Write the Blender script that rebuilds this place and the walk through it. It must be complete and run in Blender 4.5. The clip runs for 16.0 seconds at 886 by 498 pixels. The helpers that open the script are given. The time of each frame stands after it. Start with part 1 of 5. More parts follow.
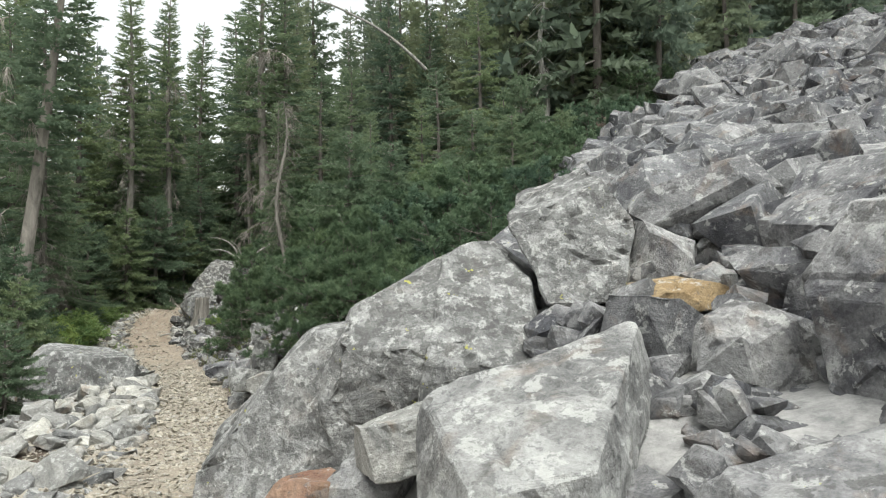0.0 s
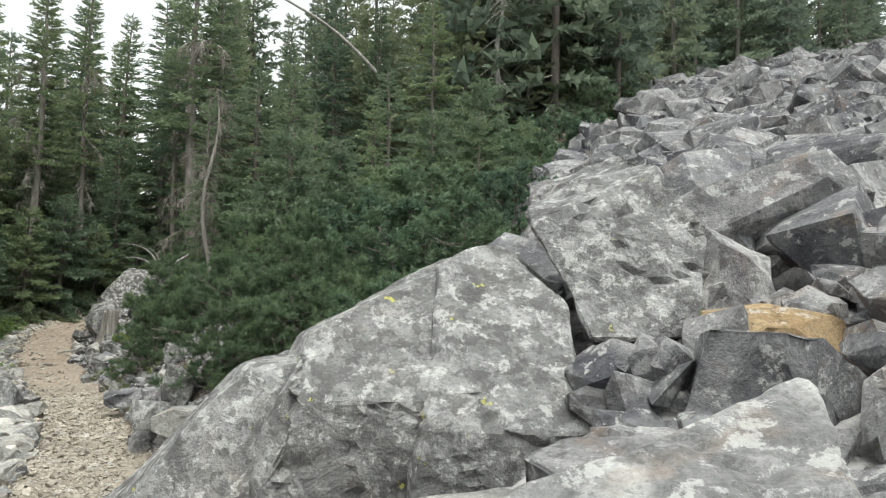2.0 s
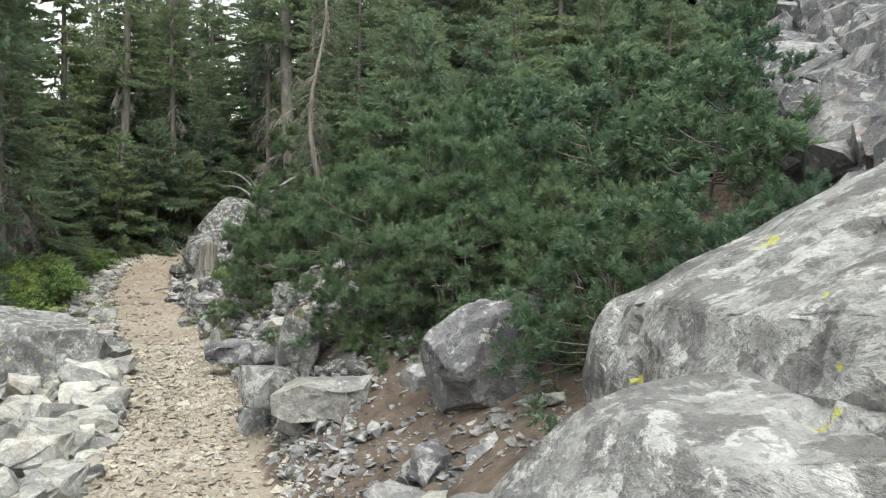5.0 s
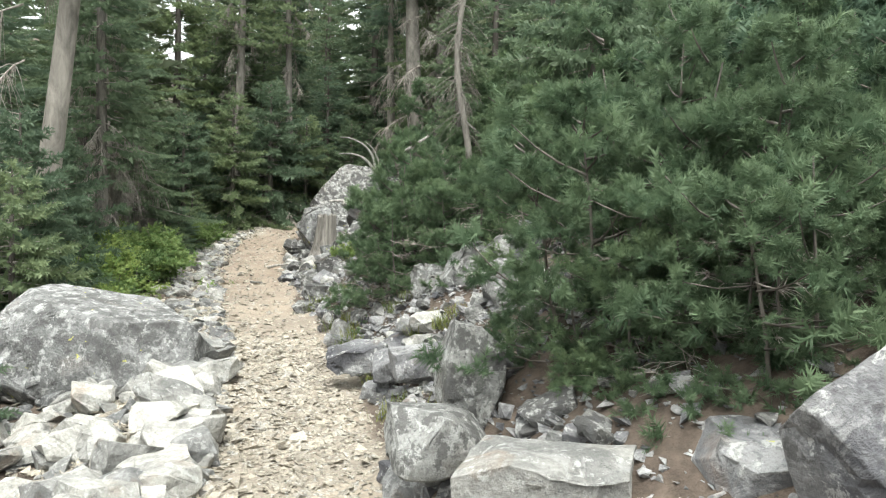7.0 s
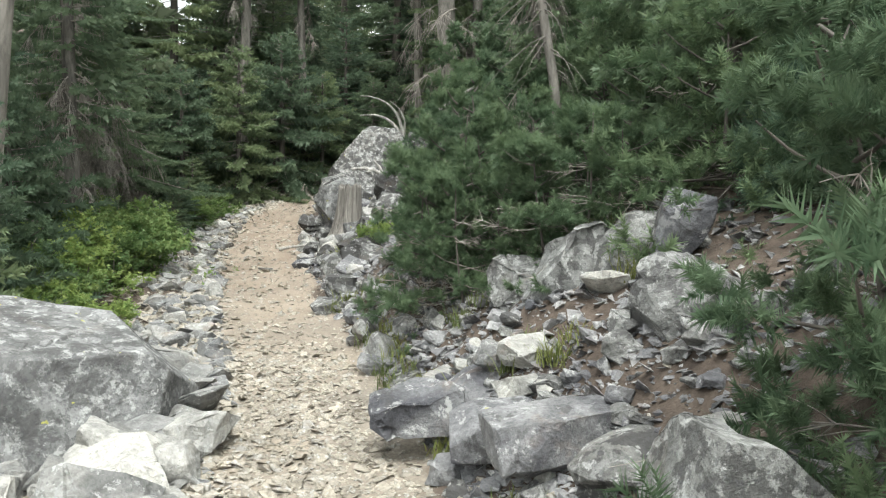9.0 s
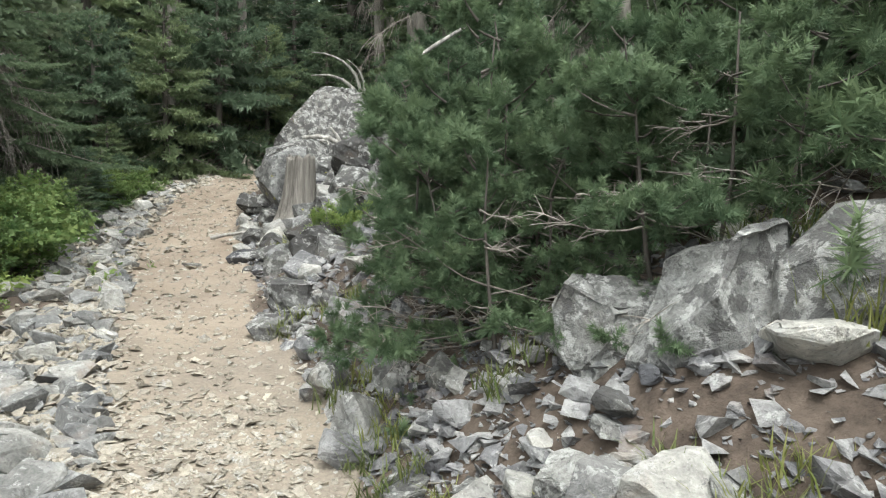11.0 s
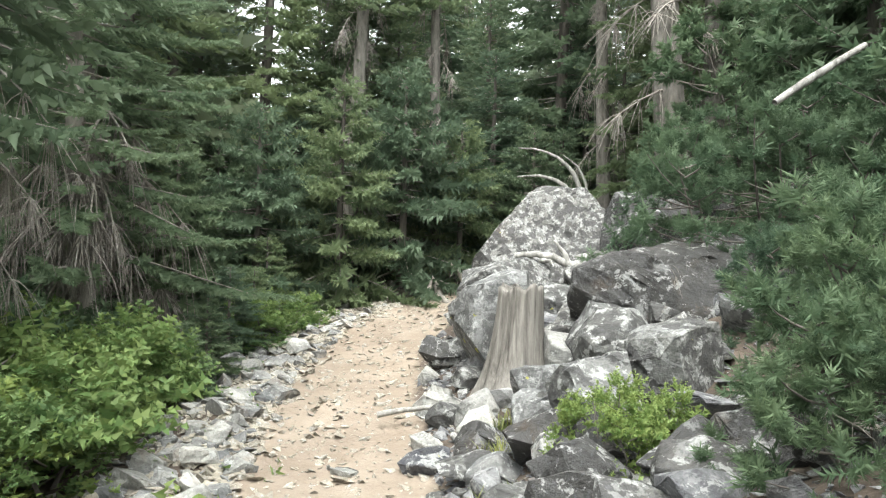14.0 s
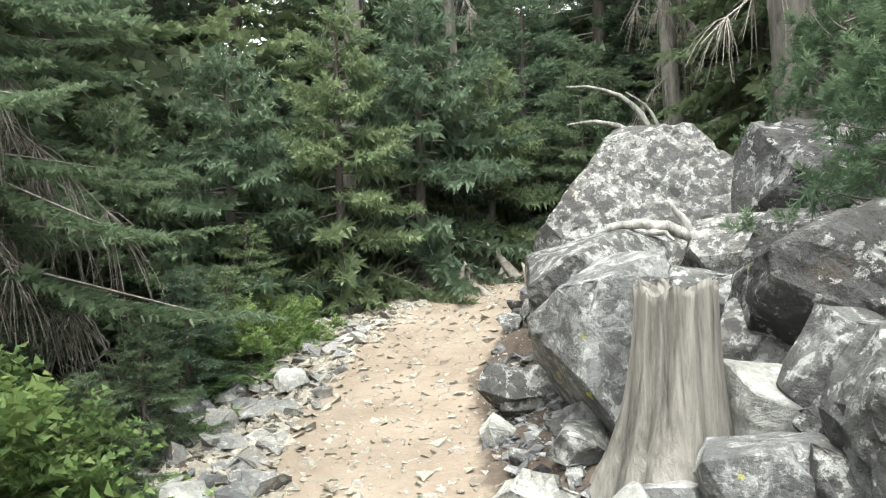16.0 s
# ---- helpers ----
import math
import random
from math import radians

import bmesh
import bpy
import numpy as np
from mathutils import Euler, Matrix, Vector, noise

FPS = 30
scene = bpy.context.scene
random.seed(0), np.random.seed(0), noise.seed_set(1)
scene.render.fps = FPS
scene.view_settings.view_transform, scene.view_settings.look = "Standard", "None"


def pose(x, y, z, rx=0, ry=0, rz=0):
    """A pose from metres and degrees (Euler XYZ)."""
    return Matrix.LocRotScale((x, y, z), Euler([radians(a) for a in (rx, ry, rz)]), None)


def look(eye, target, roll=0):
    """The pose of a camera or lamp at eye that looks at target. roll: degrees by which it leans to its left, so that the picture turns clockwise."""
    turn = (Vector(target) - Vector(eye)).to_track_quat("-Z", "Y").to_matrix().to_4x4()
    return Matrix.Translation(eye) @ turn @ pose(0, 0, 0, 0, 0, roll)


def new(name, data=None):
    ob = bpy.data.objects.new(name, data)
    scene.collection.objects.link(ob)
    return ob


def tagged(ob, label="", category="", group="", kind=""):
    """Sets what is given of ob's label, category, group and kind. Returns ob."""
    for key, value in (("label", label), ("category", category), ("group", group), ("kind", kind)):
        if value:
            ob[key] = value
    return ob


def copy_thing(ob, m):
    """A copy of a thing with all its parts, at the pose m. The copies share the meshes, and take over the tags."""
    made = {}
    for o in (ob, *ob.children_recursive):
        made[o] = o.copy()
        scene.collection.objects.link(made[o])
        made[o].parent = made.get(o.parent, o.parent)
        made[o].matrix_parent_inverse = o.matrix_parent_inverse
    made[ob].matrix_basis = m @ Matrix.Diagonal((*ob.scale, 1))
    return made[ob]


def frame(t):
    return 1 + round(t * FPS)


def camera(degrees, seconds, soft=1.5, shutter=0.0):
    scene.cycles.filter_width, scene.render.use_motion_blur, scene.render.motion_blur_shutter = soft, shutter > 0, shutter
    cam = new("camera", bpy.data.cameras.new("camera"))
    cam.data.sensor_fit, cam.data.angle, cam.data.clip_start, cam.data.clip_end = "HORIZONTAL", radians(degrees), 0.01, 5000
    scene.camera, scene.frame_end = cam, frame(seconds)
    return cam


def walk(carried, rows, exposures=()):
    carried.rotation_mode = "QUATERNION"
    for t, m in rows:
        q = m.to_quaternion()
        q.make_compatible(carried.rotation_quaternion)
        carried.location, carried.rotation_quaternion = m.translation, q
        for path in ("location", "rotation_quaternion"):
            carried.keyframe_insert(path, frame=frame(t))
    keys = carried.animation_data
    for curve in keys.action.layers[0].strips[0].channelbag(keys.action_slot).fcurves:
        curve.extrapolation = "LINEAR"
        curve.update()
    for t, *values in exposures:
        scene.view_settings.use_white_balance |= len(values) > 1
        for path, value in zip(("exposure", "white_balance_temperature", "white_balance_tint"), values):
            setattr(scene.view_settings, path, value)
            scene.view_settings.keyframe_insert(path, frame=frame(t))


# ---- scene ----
cam = camera(63.1, 16.0, soft=1.2)
METRES, EYE, TILT, LEAN, TURN = 17.5, 1.5, 3.0, 1.0, 0.0
ROWS = [
    (0.0, 0.0, 0.0, 0.0, 0.0, 0.0, -0.0),
    (0.5, -0.0113, 0.0251, 0.0059, 5.09, 3.82, -2.69),
    (1.0, -0.0189, 0.0479, 0.0035, -0.22, 3.34, -0.77),
    (1.5, -0.0188, 0.0693, 0.0007, -7.52, 0.26, 0.38),
    (2.0, -0.0197, 0.0942, -0.0053, -5.49, 1.79, -2.19),
    (2.5, -0.0234, 0.1146, -0.0067, -7.22, -0.42, -0.4),
    (3.0, -0.0248, 0.1383, -0.0106, -8.55, -2.3, -1.12),
    (3.5, -0.0329, 0.1593, -0.0134, 1.92, -2.42, -2.19),
    (4.0, -0.0465, 0.1865, -0.0116, 2.38, -5.02, -0.51),
    (4.5, -0.0583, 0.2124, -0.0132, 1.06, -3.72, -1.66),
    (7.0, -0.1213, 0.372, -0.0285, 9.63, -5.83, -1.93),
    (7.5, -0.1321, 0.402, -0.0314, 16.1, -6.72, -2.32),
    (8.0, -0.1458, 0.4322, -0.0329, 13.01, -7.79, -1.71),
    (10.5, -0.2012, 0.5872, -0.045, 8.85, -8.63, -1.29),
    (11.0, -0.2102, 0.6128, -0.0466, 6.88, -10.08, -1.75),
    (11.5, -0.223, 0.646, -0.0473, 9.4, -9.89, -0.19),
    (12.0, -0.2352, 0.6743, -0.048, 9.9, -7.41, -1.59),
    (12.5, -0.2432, 0.7058, -0.0513, 9.05, -8.32, -2.78),
    (13.0, -0.2535, 0.7341, -0.0516, 15.3, -6.71, -2.5),
    (13.5, -0.2726, 0.7637, -0.0488, 18.99, -3.1, 1.0),
    (14.0, -0.2875, 0.7945, -0.0509, 20.92, -1.4, -1.47),
    (14.5, -0.3062, 0.827, -0.052, 24.58, -3.47, -0.79),
    (15.0, -0.3233, 0.8549, -0.0497, 24.87, -5.43, -0.49),
    (15.5, -0.3403, 0.8897, -0.0518, 23.26, -2.62, 0.54),
    (16.0, -0.3564, 0.9197, -0.054, 21.07, -3.24, 2.11),
]
walk(cam, [(t, pose(0, 0, EYE, TILT, LEAN, TURN) @ pose(METRES * x, METRES * y, METRES * z, 90 + pitch, roll, yaw)) for t, x, y, z, yaw, pitch, roll in ROWS],
     exposures=[(0.0, 0.22, 6550, 4), (4.5, 0.32, 6550, 4), (7.0, 0.86, 6500, 4), (8.0, 0.76, 6400, 4), (11.0, 0.58, 6400, 5), (12.0, 0.95, 6400, 5), (13.0, 1.12, 6400, 5), (16.0, 1.22, 6450, 4)])


# ---- world, sun, exposure ----
world = bpy.data.worlds.new("overcast")
scene.world = world
world.use_nodes = True
wn, wl = world.node_tree.nodes, world.node_tree.links
bg = wn["Background"]
sky = wn.new("ShaderNodeTexSky")
sky.sky_type, sky.sun_disc = "NISHITA", False
SUN_EL, SUN_ROT = radians(70), radians(165)
sky.sun_elevation, sky.sun_rotation = SUN_EL, SUN_ROT
sky.air_density, sky.dust_density = 1.0, 4.0
pale = wn.new("ShaderNodeHueSaturation")
pale.inputs["Saturation"].default_value = 0.12
wl.new(sky.outputs[0], pale.inputs["Color"])
wl.new(pale.outputs[0], bg.inputs[0])
bg.inputs[1].default_value = 0.29
sun = new("sun", bpy.data.lights.new("sun", "SUN"))
sun.data.energy, sun.data.angle, sun.data.color = 1.5, radians(40), (1.0, 0.98, 0.95)
sun_dir = Vector((math.sin(SUN_ROT) * math.cos(SUN_EL), math.cos(SUN_ROT) * math.cos(SUN_EL), math.sin(SUN_EL)))
sun.matrix_world = look(sun_dir * 60, (0, 0, 0))


# ---- materials ----
def node_mat(name, rough=0.9):
    m = bpy.data.materials.new(name)
    m.use_nodes = True
    b = m.node_tree.nodes["Principled BSDF"]
    b.inputs["Roughness"].default_value = rough
    b.inputs["Specular IOR Level"].default_value = 0.25
    return m, m.node_tree.nodes, m.node_tree.links, b


def tex_noise(n, l, coord, scale, detail=4.0, rough=0.6, distort=0.0):
    t = n.new("ShaderNodeTexNoise")
    t.inputs["Scale"].default_value, t.inputs["Detail"].default_value = scale, detail
    t.inputs["Roughness"].default_value, t.inputs["Distortion"].default_value = rough, distort
    l.new(coord, t.inputs["Vector"])
    return t.outputs["Fac"]


def steps(n, l, fac, lo, hi):
    r = n.new("ShaderNodeMapRange")
    r.inputs["From Min"].default_value, r.inputs["From Max"].default_value = lo, hi
    l.new(fac, r.inputs["Value"])
    return r.outputs[0]


def mix(n, l, fac, a, b, mode="MIX"):
    x = n.new("ShaderNodeMix")
    x.data_type, x.blend_type = "RGBA", mode
    for sock, v in ((x.inputs[0], fac), (x.inputs[6], a), (x.inputs[7], b)):
        if isinstance(v, (int, float)):
            sock.default_value = v
        elif isinstance(v, tuple):
            sock.default_value = (*v, 1)
        else:
            l.new(v, sock)
    return x.outputs[2]


def times(n, l, a, b):
    x = n.new("ShaderNodeMath")
    x.operation = "MULTIPLY"
    for sock, v in ((x.inputs[0], a), (x.inputs[1], b)):
        if isinstance(v, (int, float)):
            sock.default_value = v
        else:
            l.new(v, sock)
    return x.outputs[0]


def bump(n, l, b, height, strength, dist):
    x = n.new("ShaderNodeBump")
    x.inputs["Strength"].default_value, x.inputs["Distance"].default_value = strength, dist
    l.new(height, x.inputs["Height"])
    l.new(x.outputs[0], b.inputs["Normal"])


def rock_mat(name, dark, light, pale=0.3, black=0.3, yellow=0.2, rust=0.1, vary=0.5, patch=7.0, ink=0.65):
    """Grey stone with pale crust lichen in broad and small patches, dark spots, yellow map lichen and rust; patch: spots per metre."""
    dark, light = tuple(0.80 * k for k in dark), tuple(0.80 * k for k in light)
    m, n, l, b = node_mat(name, 0.8)
    pos = n.new("ShaderNodeNewGeometry").outputs["Position"]
    rnd = times(n, l, n.new("ShaderNodeObjectInfo").outputs["Random"], 0.5)
    both = n.new("ShaderNodeMath")
    both.operation = "MULTIPLY_ADD"
    both.inputs[1].default_value = 0.5
    l.new(n.new("ShaderNodeNewGeometry").outputs["Random Per Island"], both.inputs[0])
    l.new(rnd, both.inputs[2])
    rnd = steps(n, l, both.outputs[0], 0.15, 0.85)
    off = n.new("ShaderNodeVectorMath")
    off.inputs[1].default_value = (7.3, 2.1, 5.7)
    l.new(pos, off.inputs[0])
    off = off.outputs[0]
    big = tex_noise(n, l, pos, 1.6, 6, 0.65, 1.2)
    mid = tex_noise(n, l, off, 6.5, 7, 0.72, 0.6)
    fine = tex_noise(n, l, pos, 42, 4, 0.75)
    col = mix(n, l, steps(n, l, big, 0.38, 0.62), dark, light)
    tone = mix(n, l, rnd, tuple(1 - vary * k for k in (0.55, 0.54, 0.50)), tuple(1 + vary * k for k in (0.42, 0.40, 0.36)))
    col = mix(n, l, 1.0, col, tone, "MULTIPLY")
    col = mix(n, l, 1.0, col, mix(n, l, steps(n, l, mid, 0.3, 0.7), (0.70,) * 3, (1.28,) * 3), "MULTIPLY")
    col = mix(n, l, 1.0, col, mix(n, l, steps(n, l, fine, 0.3, 0.7), (0.72,) * 3, (1.25,) * 3), "MULTIPLY")
    if rust:
        col = mix(n, l, times(n, l, steps(n, l, tex_noise(n, l, off, 2.3, 4, 0.6, 1.0), 0.58, 0.75), rust), col, (0.30, 0.19, 0.11))
    broad = steps(n, l, tex_noise(n, l, off, patch * 0.30, 9, 0.74, 0.5), 0.60 - 0.14 * pale, 0.635 - 0.14 * pale)
    col = mix(n, l, times(n, l, broad, 0.34), col, (0.42, 0.42, 0.41))
    lp = steps(n, l, tex_noise(n, l, pos, patch, 7, 0.70, 0.3), 0.62 - 0.16 * pale, 0.65 - 0.16 * pale)
    col = mix(n, l, times(n, l, lp, 0.6), col, (0.48, 0.48, 0.46))
    bp = steps(n, l, tex_noise(n, l, off, patch * 0.62, 7, 0.66, 0.2), 0.63 - 0.16 * black, 0.66 - 0.16 * black)
    col = mix(n, l, times(n, l, bp, ink), col, (0.070, 0.068, 0.066))
    sp = steps(n, l, tex_noise(n, l, off, patch * 3.6, 4, 0.65, 0.2), 0.61 - 0.05 * black, 0.64 - 0.05 * black)
    col = mix(n, l, times(n, l, sp, 0.5), col, (0.10, 0.10, 0.105))
    if yellow:
        yp = steps(n, l, tex_noise(n, l, pos, 9.0, 4, 0.55, 0.0), 0.745 - 0.06 * yellow, 0.76 - 0.06 * yellow)
        col = mix(n, l, times(n, l, yp, 0.85), col, (0.42, 0.41, 0.10))
    l.new(col, b.inputs["Base Color"])
    hgt = mix(n, l, 0.72, fine, mid)
    bump(n, l, b, hgt, 1.0, 0.045)
    return m


def plain_mat(name, a, c, scale, rough=0.9, relief=0.5, dist=0.02, stretch=None, vary=0.4):
    m, n, l, b = node_mat(name, rough)
    pos = n.new("ShaderNodeTexCoord").outputs["Object"]
    if stretch:
        mp = n.new("ShaderNodeMapping")
        mp.inputs["Scale"].default_value = stretch
        l.new(pos, mp.inputs["Vector"])
        pos = mp.outputs[0]
    f = tex_noise(n, l, pos, scale, 6, 0.7, 0.4)
    col = mix(n, l, steps(n, l, f, 0.32, 0.68), a, c)
    rnd = n.new("ShaderNodeObjectInfo").outputs["Random"]
    col = mix(n, l, 1.0, col, mix(n, l, rnd, (1 - vary / 2,) * 3, (1 + vary / 2,) * 3), "MULTIPLY")
    l.new(col, b.inputs["Base Color"])
    bump(n, l, b, f, relief, dist)
    return m


def leaf_mat(name, a, c, tip, rough=0.55, glow=0.38):
    """Needles or leaves: colour by twig, by plant, paler young tips, and a bush's shading put into its tint; light
    passes through them in part.
    """
    m, n, l, b = node_mat(name, rough)
    at = n.new("ShaderNodeAttribute")
    at.attribute_name = "tint"
    rnd = n.new("ShaderNodeObjectInfo").outputs["Random"]
    isl = n.new("ShaderNodeNewGeometry").outputs["Random Per Island"]
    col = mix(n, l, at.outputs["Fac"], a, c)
    col = mix(n, l, times(n, l, isl, 0.35), col, tip)
    col = mix(n, l, 1.0, col, mix(n, l, rnd, (0.72, 0.78, 0.85), (1.25, 1.18, 1.0)), "MULTIPLY")
    l.new(col, b.inputs["Base Color"])
    tr = n.new("ShaderNodeBsdfTranslucent")
    l.new(col, tr.inputs["Color"])
    both = n.new("ShaderNodeMixShader")
    both.inputs[0].default_value = glow
    l.new(b.outputs[0], both.inputs[1])
    l.new(tr.outputs[0], both.inputs[2])
    l.new(both.outputs[0], n["Material Output"].inputs["Surface"])
    return m


M_SCREE = rock_mat("scree_stone", (0.11, 0.11, 0.12), (0.33, 0.33, 0.33), 0.30, 0.3, 0.15, 0.35, 1.0, 9.0)
M_BOULDER = rock_mat("boulder_stone", (0.17, 0.17, 0.165), (0.34, 0.34, 0.33), 0.50, 0.75, 0.9, 0.15, 0.2, 12.0, 0.62)
M_PALE = rock_mat("pale_stone", (0.24, 0.24, 0.23), (0.48, 0.47, 0.435), 0.3, -0.2, 0.0, 0.4, 0.8, 14.0)
M_LICHEN = rock_mat("lichened_stone", (0.12, 0.118, 0.11), (0.29, 0.288, 0.27), 0.5, 0.72, 0.25, 0.12, 0.3, 11.0, 0.9)
M_BLACK = rock_mat("dark_lichened_stone", (0.045, 0.043, 0.041), (0.11, 0.107, 0.102), 0.35, 0.6, 0.1, 0.12, 0.3, 11.0, 0.9)
M_MOTTLE = rock_mat("mottled_stone", (0.13, 0.125, 0.115), (0.34, 0.33, 0.305), 0.65, 0.85, 0.25, 0.12, 0.3, 16.0, 0.85)
M_SLAB = rock_mat("slab_stone", (0.17, 0.17, 0.17), (0.42, 0.42, 0.41), 0.5, 0.35, 0.3, 0.3, 0.2, 6.0, 0.5)
M_WHITE = rock_mat("pale_lichened_stone", (0.18, 0.18, 0.17), (0.38, 0.38, 0.36), 0.45, 0.72, 0.2, 0.12, 0.3, 14.0, 0.75)
M_OCHRE = rock_mat("ochre_stone", (0.33, 0.23, 0.12), (0.46, 0.35, 0.21), 0.1, 0.1, 0.0, 0.3, 0.2)
M_RED = rock_mat("rusty_stone", (0.24, 0.13, 0.09), (0.36, 0.24, 0.17), 0.2, 0.2, 0.0, 0.3, 0.2)
M_CHIP = rock_mat("gravel_stone", (0.37, 0.332, 0.27), (0.52, 0.472, 0.39), 0.3, -0.8, 0.0, 0.0, 0.4, 20.0)
M_BARK = plain_mat("bark", (0.13, 0.12, 0.105), (0.36, 0.33, 0.29), 7, 0.95, 0.8, 0.03, (1, 1, 0.25))
M_DARKBARK = plain_mat("dark_bark", (0.07, 0.062, 0.055), (0.19, 0.17, 0.15), 7, 0.95, 0.8, 0.03, (1, 1, 0.25))
M_DEAD = plain_mat("bleached_wood", (0.13, 0.125, 0.115), (0.50, 0.48, 0.44), 16, 0.9, 0.9, 0.03, (1, 1, 0.10), 0.2)
M_MIDBARK = plain_mat("grey_bark", (0.09, 0.083, 0.073), (0.27, 0.25, 0.22), 9, 0.95, 0.9, 0.03, (1, 1, 0.3))
M_STUMP = plain_mat("stump_wood", (0.065, 0.058, 0.05), (0.36, 0.335, 0.30), 13, 0.9, 1.0, 0.04, (1, 1, 0.07), 0.2)
M_TWIG = plain_mat("dead_twig", (0.18, 0.16, 0.14), (0.42, 0.385, 0.345), 20, 0.95, 0.3)
M_FIR = leaf_mat("fir_needles", (0.100, 0.150, 0.096), (0.190, 0.250, 0.155), (0.22, 0.27, 0.18), 0.55, 0.48)
M_NEARFIR = leaf_mat("fir_shoots", (0.115, 0.172, 0.118), (0.215, 0.29, 0.195), (0.24, 0.30, 0.21), 0.55, 0.48)
# needles of the distant firs, with haze mixed into the colour: paler and greyer
M_HAZEFIR = leaf_mat("hazed_fir_needles", (0.125, 0.165, 0.125), (0.205, 0.250, 0.175), (0.23, 0.27, 0.19), 0.55, 0.48)
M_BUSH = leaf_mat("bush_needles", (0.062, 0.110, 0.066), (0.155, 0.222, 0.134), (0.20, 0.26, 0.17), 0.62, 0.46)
M_LEAF = leaf_mat("shrub_leaves", (0.105, 0.19, 0.066), (0.205, 0.295, 0.10), (0.29, 0.30, 0.115))
M_GRASS = leaf_mat("grass_blades", (0.10, 0.14, 0.04), (0.20, 0.22, 0.08), (0.25, 0.24, 0.11))
M_FERN = leaf_mat("fern_fronds", (0.06, 0.12, 0.045), (0.10, 0.17, 0.06), (0.13, 0.2, 0.07))


# ---- the lie of the land ----
TY = [-20, 0, 3.7, 6, 8.3, 11, 13, 15.5, 18, 20, 21.5, 23, 26, 32, 60]
TX = [4, -0.1, -1.3, -2.25, -2.9, -3.85, -4.75, -6.1, -7.35, -8.25, -8.6, -8.65, -9.2, -11, -20]
ZY = [-20, 0, 3, 7, 10.5, 13, 15, 16, 18, 20, 22, 25, 32, 60]
ZZ = [-0.3, 0, -0.02, -0.1, -0.15, -0.08, 0.02, 0.07, 0.18, 0.42, 0.8, 1.2, 1.7, 3.0]


def trail_x(y):
    return np.interp(y, TY, TX)


def off_trail(x, y):
    slope = (trail_x(y + 0.5) - trail_x(y - 0.5))
    return (x - trail_x(y)) / np.sqrt(1 + slope ** 2)


def smooth(a, b, v):
    t = np.clip((v - a) / (b - a), 0, 1)
    return t * t * (3 - 2 * t)


def wob(x, y, s, k=0.0):
    """Cheap rolling unevenness of about -1 to 1."""
    return (np.sin(x * s + 1.3 * np.sin(y * s * 0.7 + k) + k) + np.sin(y * s * 1.13 + 1.7 * np.sin(x * s * 0.61 - k) + 2 * k)) * 0.5


def ground(x, y):
    x, y = np.asarray(x, float), np.asarray(y, float)
    d = off_trail(x, y)
    zt = np.interp(y, ZY, ZZ)
    rise = 0.66 - 0.16 * smooth(6, 9, y) - 0.15 * smooth(16, 18, y) + 0.15 * smooth(20, 22, y)
    plane = 1.25 + 0.197 * (x - 1.54) + 0.28 * (y - 5)
    steep = 0.38 * smooth(8.5, 10, y) * (1 - smooth(15.5, 17, y)) * np.minimum(np.maximum(d - 0.7, 0), 0.9)
    bank = zt + rise * np.maximum(d - 0.62, 0) + steep
    right = np.maximum(np.minimum(bank, plane), zt + 0.16 * np.maximum(d - 0.6, 0))
    right = np.minimum(right, 110 + 0.05 * plane)
    dl = np.maximum(-d - 0.9, 0)
    left = zt - 0.10 * np.minimum(dl, 12) + 0.25 * smooth(10, 40, dl) * dl
    left = np.minimum(left, 14) + 0.16 * np.clip(y - 30, 0, 60)
    z = np.where(d > 0, right, left)
    rough_ = smooth(0.5, 1.2, np.abs(d))
    z = z + rough_ * (0.07 * wob(x, y, 2.1) + 0.035 * wob(x, y, 5.3, 1.0)) + 0.012 * wob(x, y, 4.0, 2.0) - 0.03 * (1 - smooth(0, 0.5, np.abs(d)))
    return z


def gz(x, y):
    return float(ground(x, y))


def scree_edge(y):
    """x at which the boulder field gives way to bush and forest."""
    return np.interp(y, [-20, 3.0, 6.3, 8.5, 13.2, 31.6, 60, 130], [-1.2, -0.6, 0.4, 1.4, 2.5, 13.5, 31, 76])


def link_mesh(name, verts, faces, material, parent=None, label="", tint=None, flat=True):
    me = bpy.data.meshes.new(name)
    me.from_pydata(verts, [], faces)
    if tint is not None:
        me.attributes.new("tint", "FLOAT", "POINT").data.foreach_set("value", np.asarray(tint, np.float32))
    if not flat:
        me.polygons.foreach_set("use_smooth", [True] * len(me.polygons))
    me.materials.append(material)
    ob = new(name, me)
    if parent:
        ob.parent = parent
    if label:
        tagged(ob, label)
    return ob


def part(name, bm, material, parent=None, label=""):
    me = bpy.data.meshes.new(name)
    bm.to_mesh(me)
    bm.free()
    me.materials.append(material)
    ob = new(name, me)
    if parent:
        ob.parent = parent
    if label:
        tagged(ob, label)
    return ob


def spread(lo, hi, fine_lo, fine_hi, step):
    mid = list(np.arange(fine_lo, fine_hi, step))
    out, s, v = [], step, fine_hi
    while v < hi:
        out.append(v)
        s *= 1.25
        v += s
    out.append(hi)
    pre, s, v = [], step, fine_lo
    while v > lo:
        s *= 1.25
        v -= s
        pre.append(max(v, lo))
    return np.array(sorted(set(pre)) + mid + out)


